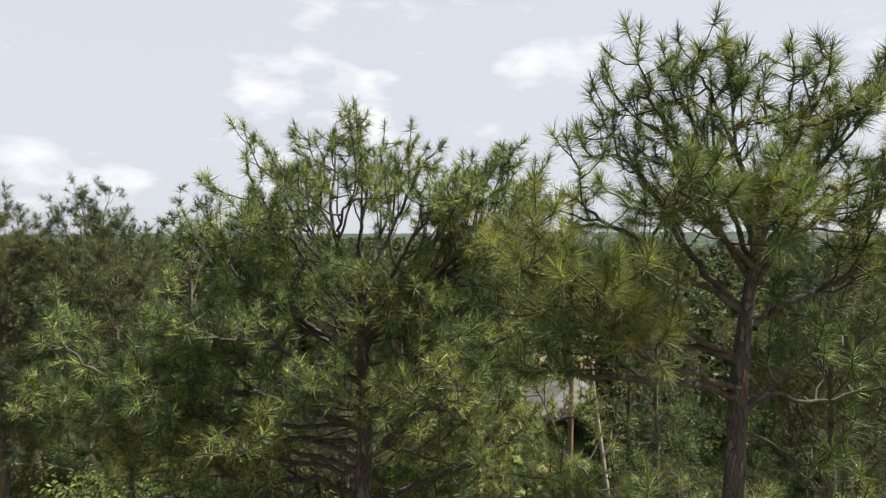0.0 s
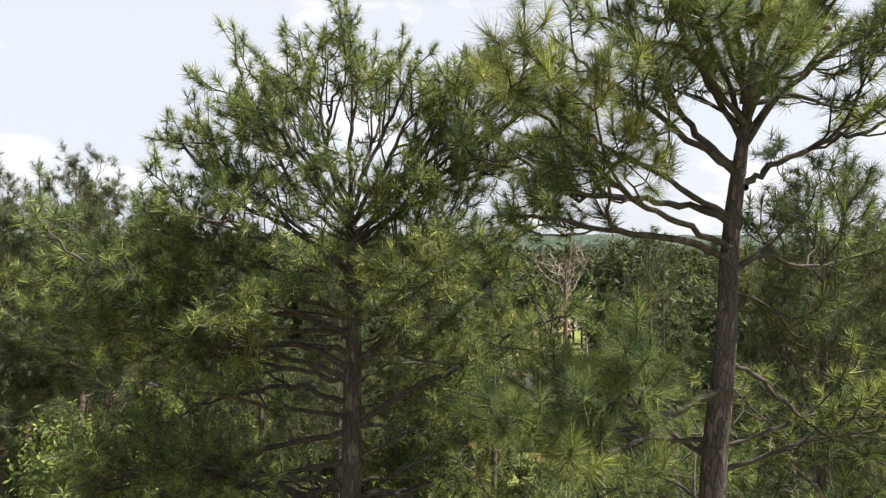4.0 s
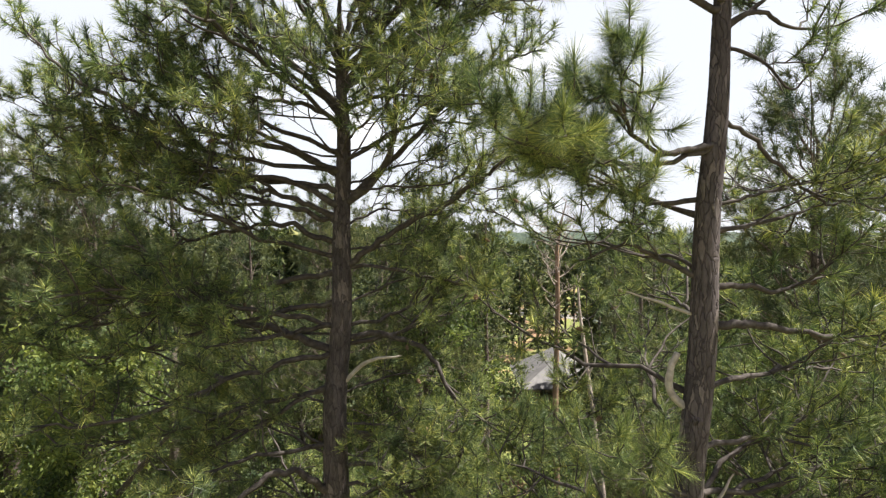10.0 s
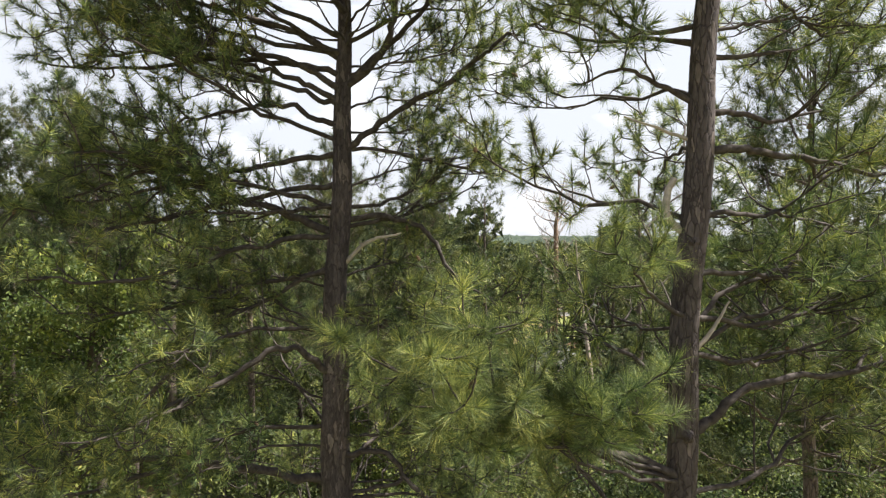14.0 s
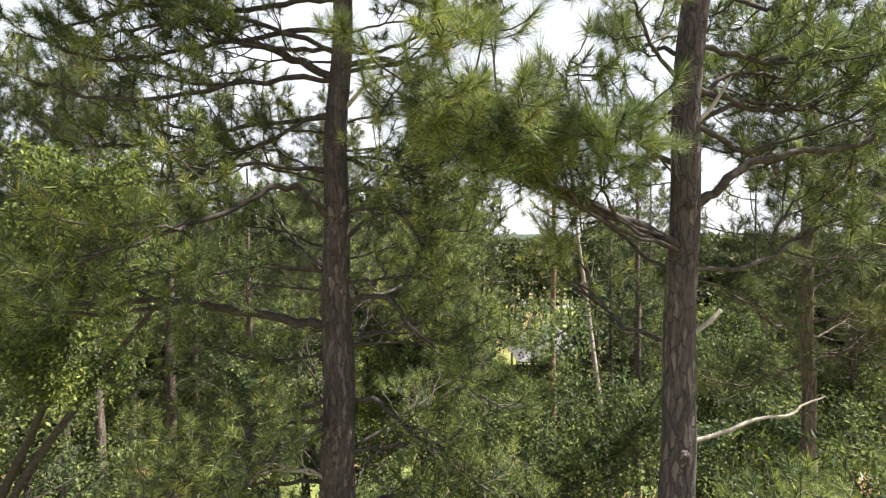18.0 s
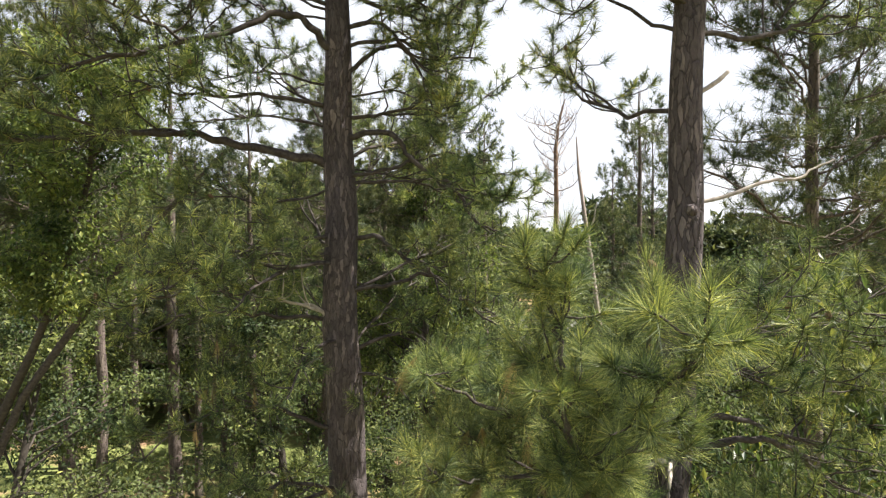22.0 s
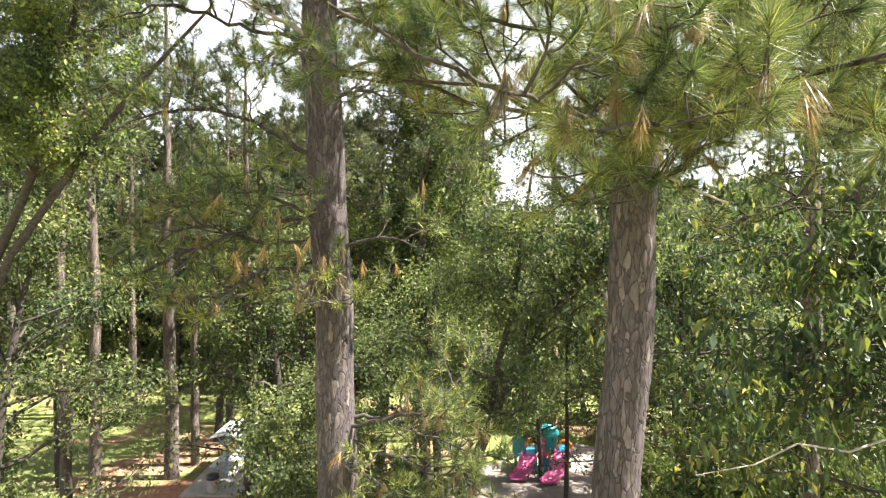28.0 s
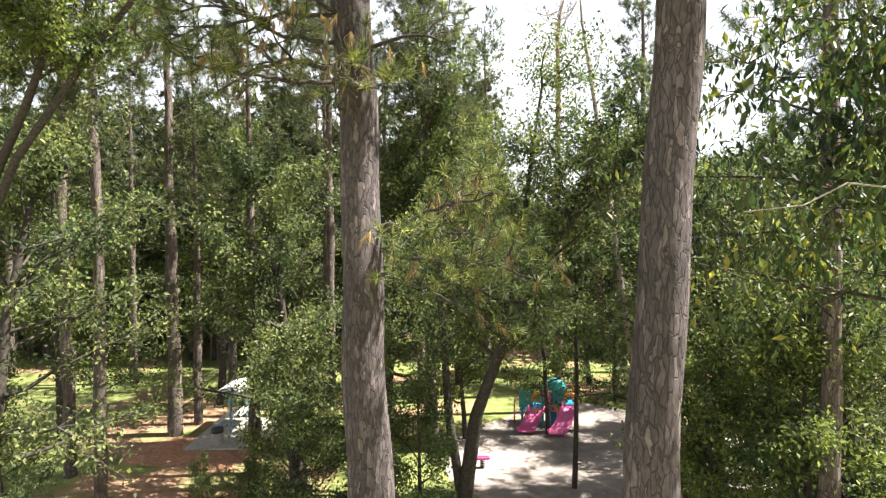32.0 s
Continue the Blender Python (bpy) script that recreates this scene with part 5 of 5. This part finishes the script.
v = [(0.3 + x * s, 0.55 + y * s, 2.1 + h) for s, h in ((1.0, 0.0), (0.97, 0.12), (0.7, 0.42), (0.14, 0.62)) for x, y in dome]
f = [(i * 8 + j, i * 8 + (j + 1) % 8, (i + 1) * 8 + (j + 1) % 8, (i + 1) * 8 + j) for i in range(3) for j in range(8)]
heap.add(np.array(v), f)
heap.part("roof", TEAL, play, "teal plastic roof")
for z in (0.3, 0.6, 0.9):
    bar("rung", [(-1.5, 0.3, z), (-1.5, 0.8, z)], 0.025, RED, play)
for y in (0.3, 0.8):
    bar("rail", [(-1.5, y, 0), (-1.5, y, 1.3), (-1.15, y, 1.7)], 0.03, RED, play)

rider = tagged(new("spring_rider"), "small pink spring rider on the sand", "playground")
rider.location = (1.75, 23.6, 0)
bar("spring", [(0.09 * math.cos(a), 0.09 * math.sin(a), 0.02 + 0.011 * a) for a in np.linspace(0, 30, 60)], 0.016, DARK, rider, sides=6)
box("seat", (0.65, 0.24, 0.16), (0, 0, 0.43), PINK, rider, soft=0.06)
box("back", (0.10, 0.24, 0.26), (-0.28, 0, 0.6), PINK, rider, soft=0.04)


def patch(name, cx, cy, rx, ry, mat, label, lift, seed):
    """An uneven bed of loose ground with a soft outline."""
    rng = np.random.default_rng(seed)
    a = np.linspace(0, 2 * np.pi, 48, endpoint=False)
    rr = 1 + 0.10 * np.sin(3 * a + seed) + 0.07 * np.sin(5 * a + 2 * seed) + 0.03 * np.sin(11 * a)
    v, f = [(cx, cy, lift + 0.03)], []
    for k, s in enumerate((0.35, 0.7, 0.93, 1.0, 1.03)):
        h = (0.03, 0.02, 0.012, 0.004, -0.06)[k]
        v += [(cx + rx * s * r * math.cos(t), cy + ry * s * r * math.sin(t), lift + h + (rng.normal(0, 0.008) if k < 3 else 0)) for t, r in zip(a, rr)]
    for k in range(4):
        f += [(1 + k * 48 + j, 1 + (k + 1) * 48 + j, 1 + (k + 1) * 48 + (j + 1) % 48, 1 + k * 48 + (j + 1) % 48) for j in range(48)]
    f += [(0, 1 + j, 1 + (j + 1) % 48, 0) for j in range(48)]
    me = bpy.data.meshes.new(name)
    me.from_pydata(v, [], [q[:3] if q[3] == 0 else q for q in f])
    me.polygons.foreach_set("use_smooth", np.full(len(me.polygons), True))
    me.materials.append(mat)
    return tagged(new(name, me), label, "ground", kind="structure")


patch("pavement_1", 7.2, 25.5, 7.2, 6.2, SAND, "pale sand bed of the play area in dappled light", 0.0, 3)
patch("pavement_2", -10.2, 26.0, 3.2, 2.4, MULCH, "reddish bark mulch round the picnic place", 0.0, 4)

pad = tagged(box("pavement_3", (3.4, 4.4, 0.12), (-9.7, 28.0, 0.045), CONCRETE, None), "concrete slab of the picnic place", "slab", kind="structure")

litter = tagged(new("litter_bin"), "pale concrete litter bin with a black lid", "bin")
litter.location = (-10.06, 26.3, 0.105)
bar("body", [(0, 0, 0), (0, 0, 0.04), (0, 0, 0.5), (0, 0, 0.56)], (0.24, 0.26, 0.27, 0.25), CONCRETE, litter, sides=20)
bar("lid", [(0, 0, 0.56), (0, 0, 0.6), (0, 0, 0.74), (0, 0, 0.80), (0, 0, 0.81)], (0.27, 0.29, 0.28, 0.16, 0.01), DARK, litter, "black plastic lid", sides=20)

table = tagged(new("picnic_shelter"), "small picnic table with benches under a white shade on blue posts", "table")
table.location = (-9.95, 28.8, 0.105)
table.rotation_euler = (0, 0, radians(88))
for x in (-1.0, 1.0):
    bar("post", [(x, 0, 0), (x, 0, 2.0)], 0.06, STEEL, table, "light blue steel post")
    bar("brace", [(x, 0, 1.4), (x, 0.45, 1.95)], 0.03, STEEL, table)
    bar("brace", [(x, 0, 1.4), (x, -0.45, 1.95)], 0.03, STEEL, table)
    bar("support", [(x, -0.75, 0.42), (x, 0, 0.36), (x, 0.75, 0.42)], 0.03, STEEL, table)
box("tabletop", (1.9, 0.75, 0.06), (0, 0, 0.74), WHITE, table)
for y in (-0.75, 0.75):
    box("bench", (1.9, 0.28, 0.05), (0, y, 0.45), WHITE, table)
for side in (-1, 1):
    box("shade", (2.5, 0.8, 0.05), (0, side * 0.36, 2.05), WHITE, table, (side * -14, 0, 0), "white sheet roof")

# ---- pavilion, road and lawn beyond the trees ----
ROOF = mottled("roof_sheet", (0.10, 0.096, 0.098), (0.17, 0.163, 0.162), 1.2, 0.7, 0.3)
TIMBER = mottled("dark_timber", (0.05, 0.04, 0.035), (0.11, 0.09, 0.075), 4.0)
ASPHALT = mottled("asphalt", (0.16, 0.155, 0.15), (0.26, 0.25, 0.24), 1.5, 0.9, 0.2)

pav = tagged(new("picnic_pavilion"), "open picnic pavilion with a broad grey hipped roof", "pavilion")
pav.location = (14.4, 71.5, float(ground_height(14.4, 71.5)))
for x in (-4.4, -1.5, 1.5, 4.4):
    for y in (-5.2, 0, 5.2):
        bar("post", [(x, y, -0.2), (x, y, 3.0)], 0.12, TIMBER, pav)
for y in (-5.2, 5.2):
    box("beam", (9.4, 0.16, 0.3), (0, y, 2.85), TIMBER, pav)
for x in (-4.4, 4.4):
    box("beam", (0.16, 10.2, 0.3), (x, 0, 2.86), TIMBER, pav)
rv = [(-5.2, -6, 2.95), (5.2, -6, 2.95), (5.2, 6, 2.95), (-5.2, 6, 2.95), (0, -2.2, 6.2), (0, 2.2, 6.2)]
rv += [(x * 0.985, y * 0.985, z - 0.14) for x, y, z in rv]
heap = Heap()
tri = [(0, 1, 4), (1, 2, 5), (1, 5, 4), (2, 3, 5), (3, 0, 4), (3, 4, 5)]
tri += [(c + 6, b + 6, a + 6) for a, b, c in tri]
for a, b in ((0, 1), (1, 2), (2, 3), (3, 0)):
    tri += [(a, a + 6, b + 6), (a, b + 6, b)]
heap.add(np.array(rv), tri)
heap.part("roof", ROOF, pav, "grey sheet roof")
for y in (-3, 0, 3):
    box("bench", (3.0, 0.5, 0.08), (0, y, 0.75), TIMBER, pav)
    for x in (-1.2, 1.2):
        box("bench_leg", (0.1, 0.4, 0.72), (x, y, 0.36), TIMBER, pav)


def strip(name, pts, half, mat, label, lift):
    pts = np.array(pts, float)
    d = unit(np.gradient(pts, axis=0))
    side = np.stack([-d[:, 1], d[:, 0]], -1) * half
    left, right = pts + side, pts - side
    z = lambda p: ground_height(p[:, 0], p[:, 1]) + lift  # noqa: E731
    v = np.concatenate([np.c_[left, z(left)], np.c_[right, z(right)], np.c_[left, z(left) - 0.4], np.c_[right, z(right) - 0.4]])
    n = len(pts)
    f = []
    for i in range(n - 1):
        f += [(n + i, n + i + 1, i + 1, i), (i, i + 1, 2 * n + i + 1, 2 * n + i), (3 * n + i, 3 * n + i + 1, n + i + 1, n + i)]
    return tagged(part(name, v, f, mat), label, "road", kind="structure")


curve = [(60 - 100 * t, 128 + 26 * t + 12 * math.sin(3 * t)) for t in np.linspace(0, 1, 30)]
strip("road", curve, 3.4, ASPHALT, "grey park road beyond the trees", 0.05)
strip("pavement_4", [(x + 1, y + 9) for x, y in curve], 1.3, CONCRETE, "pale footpath along the road", 0.06)
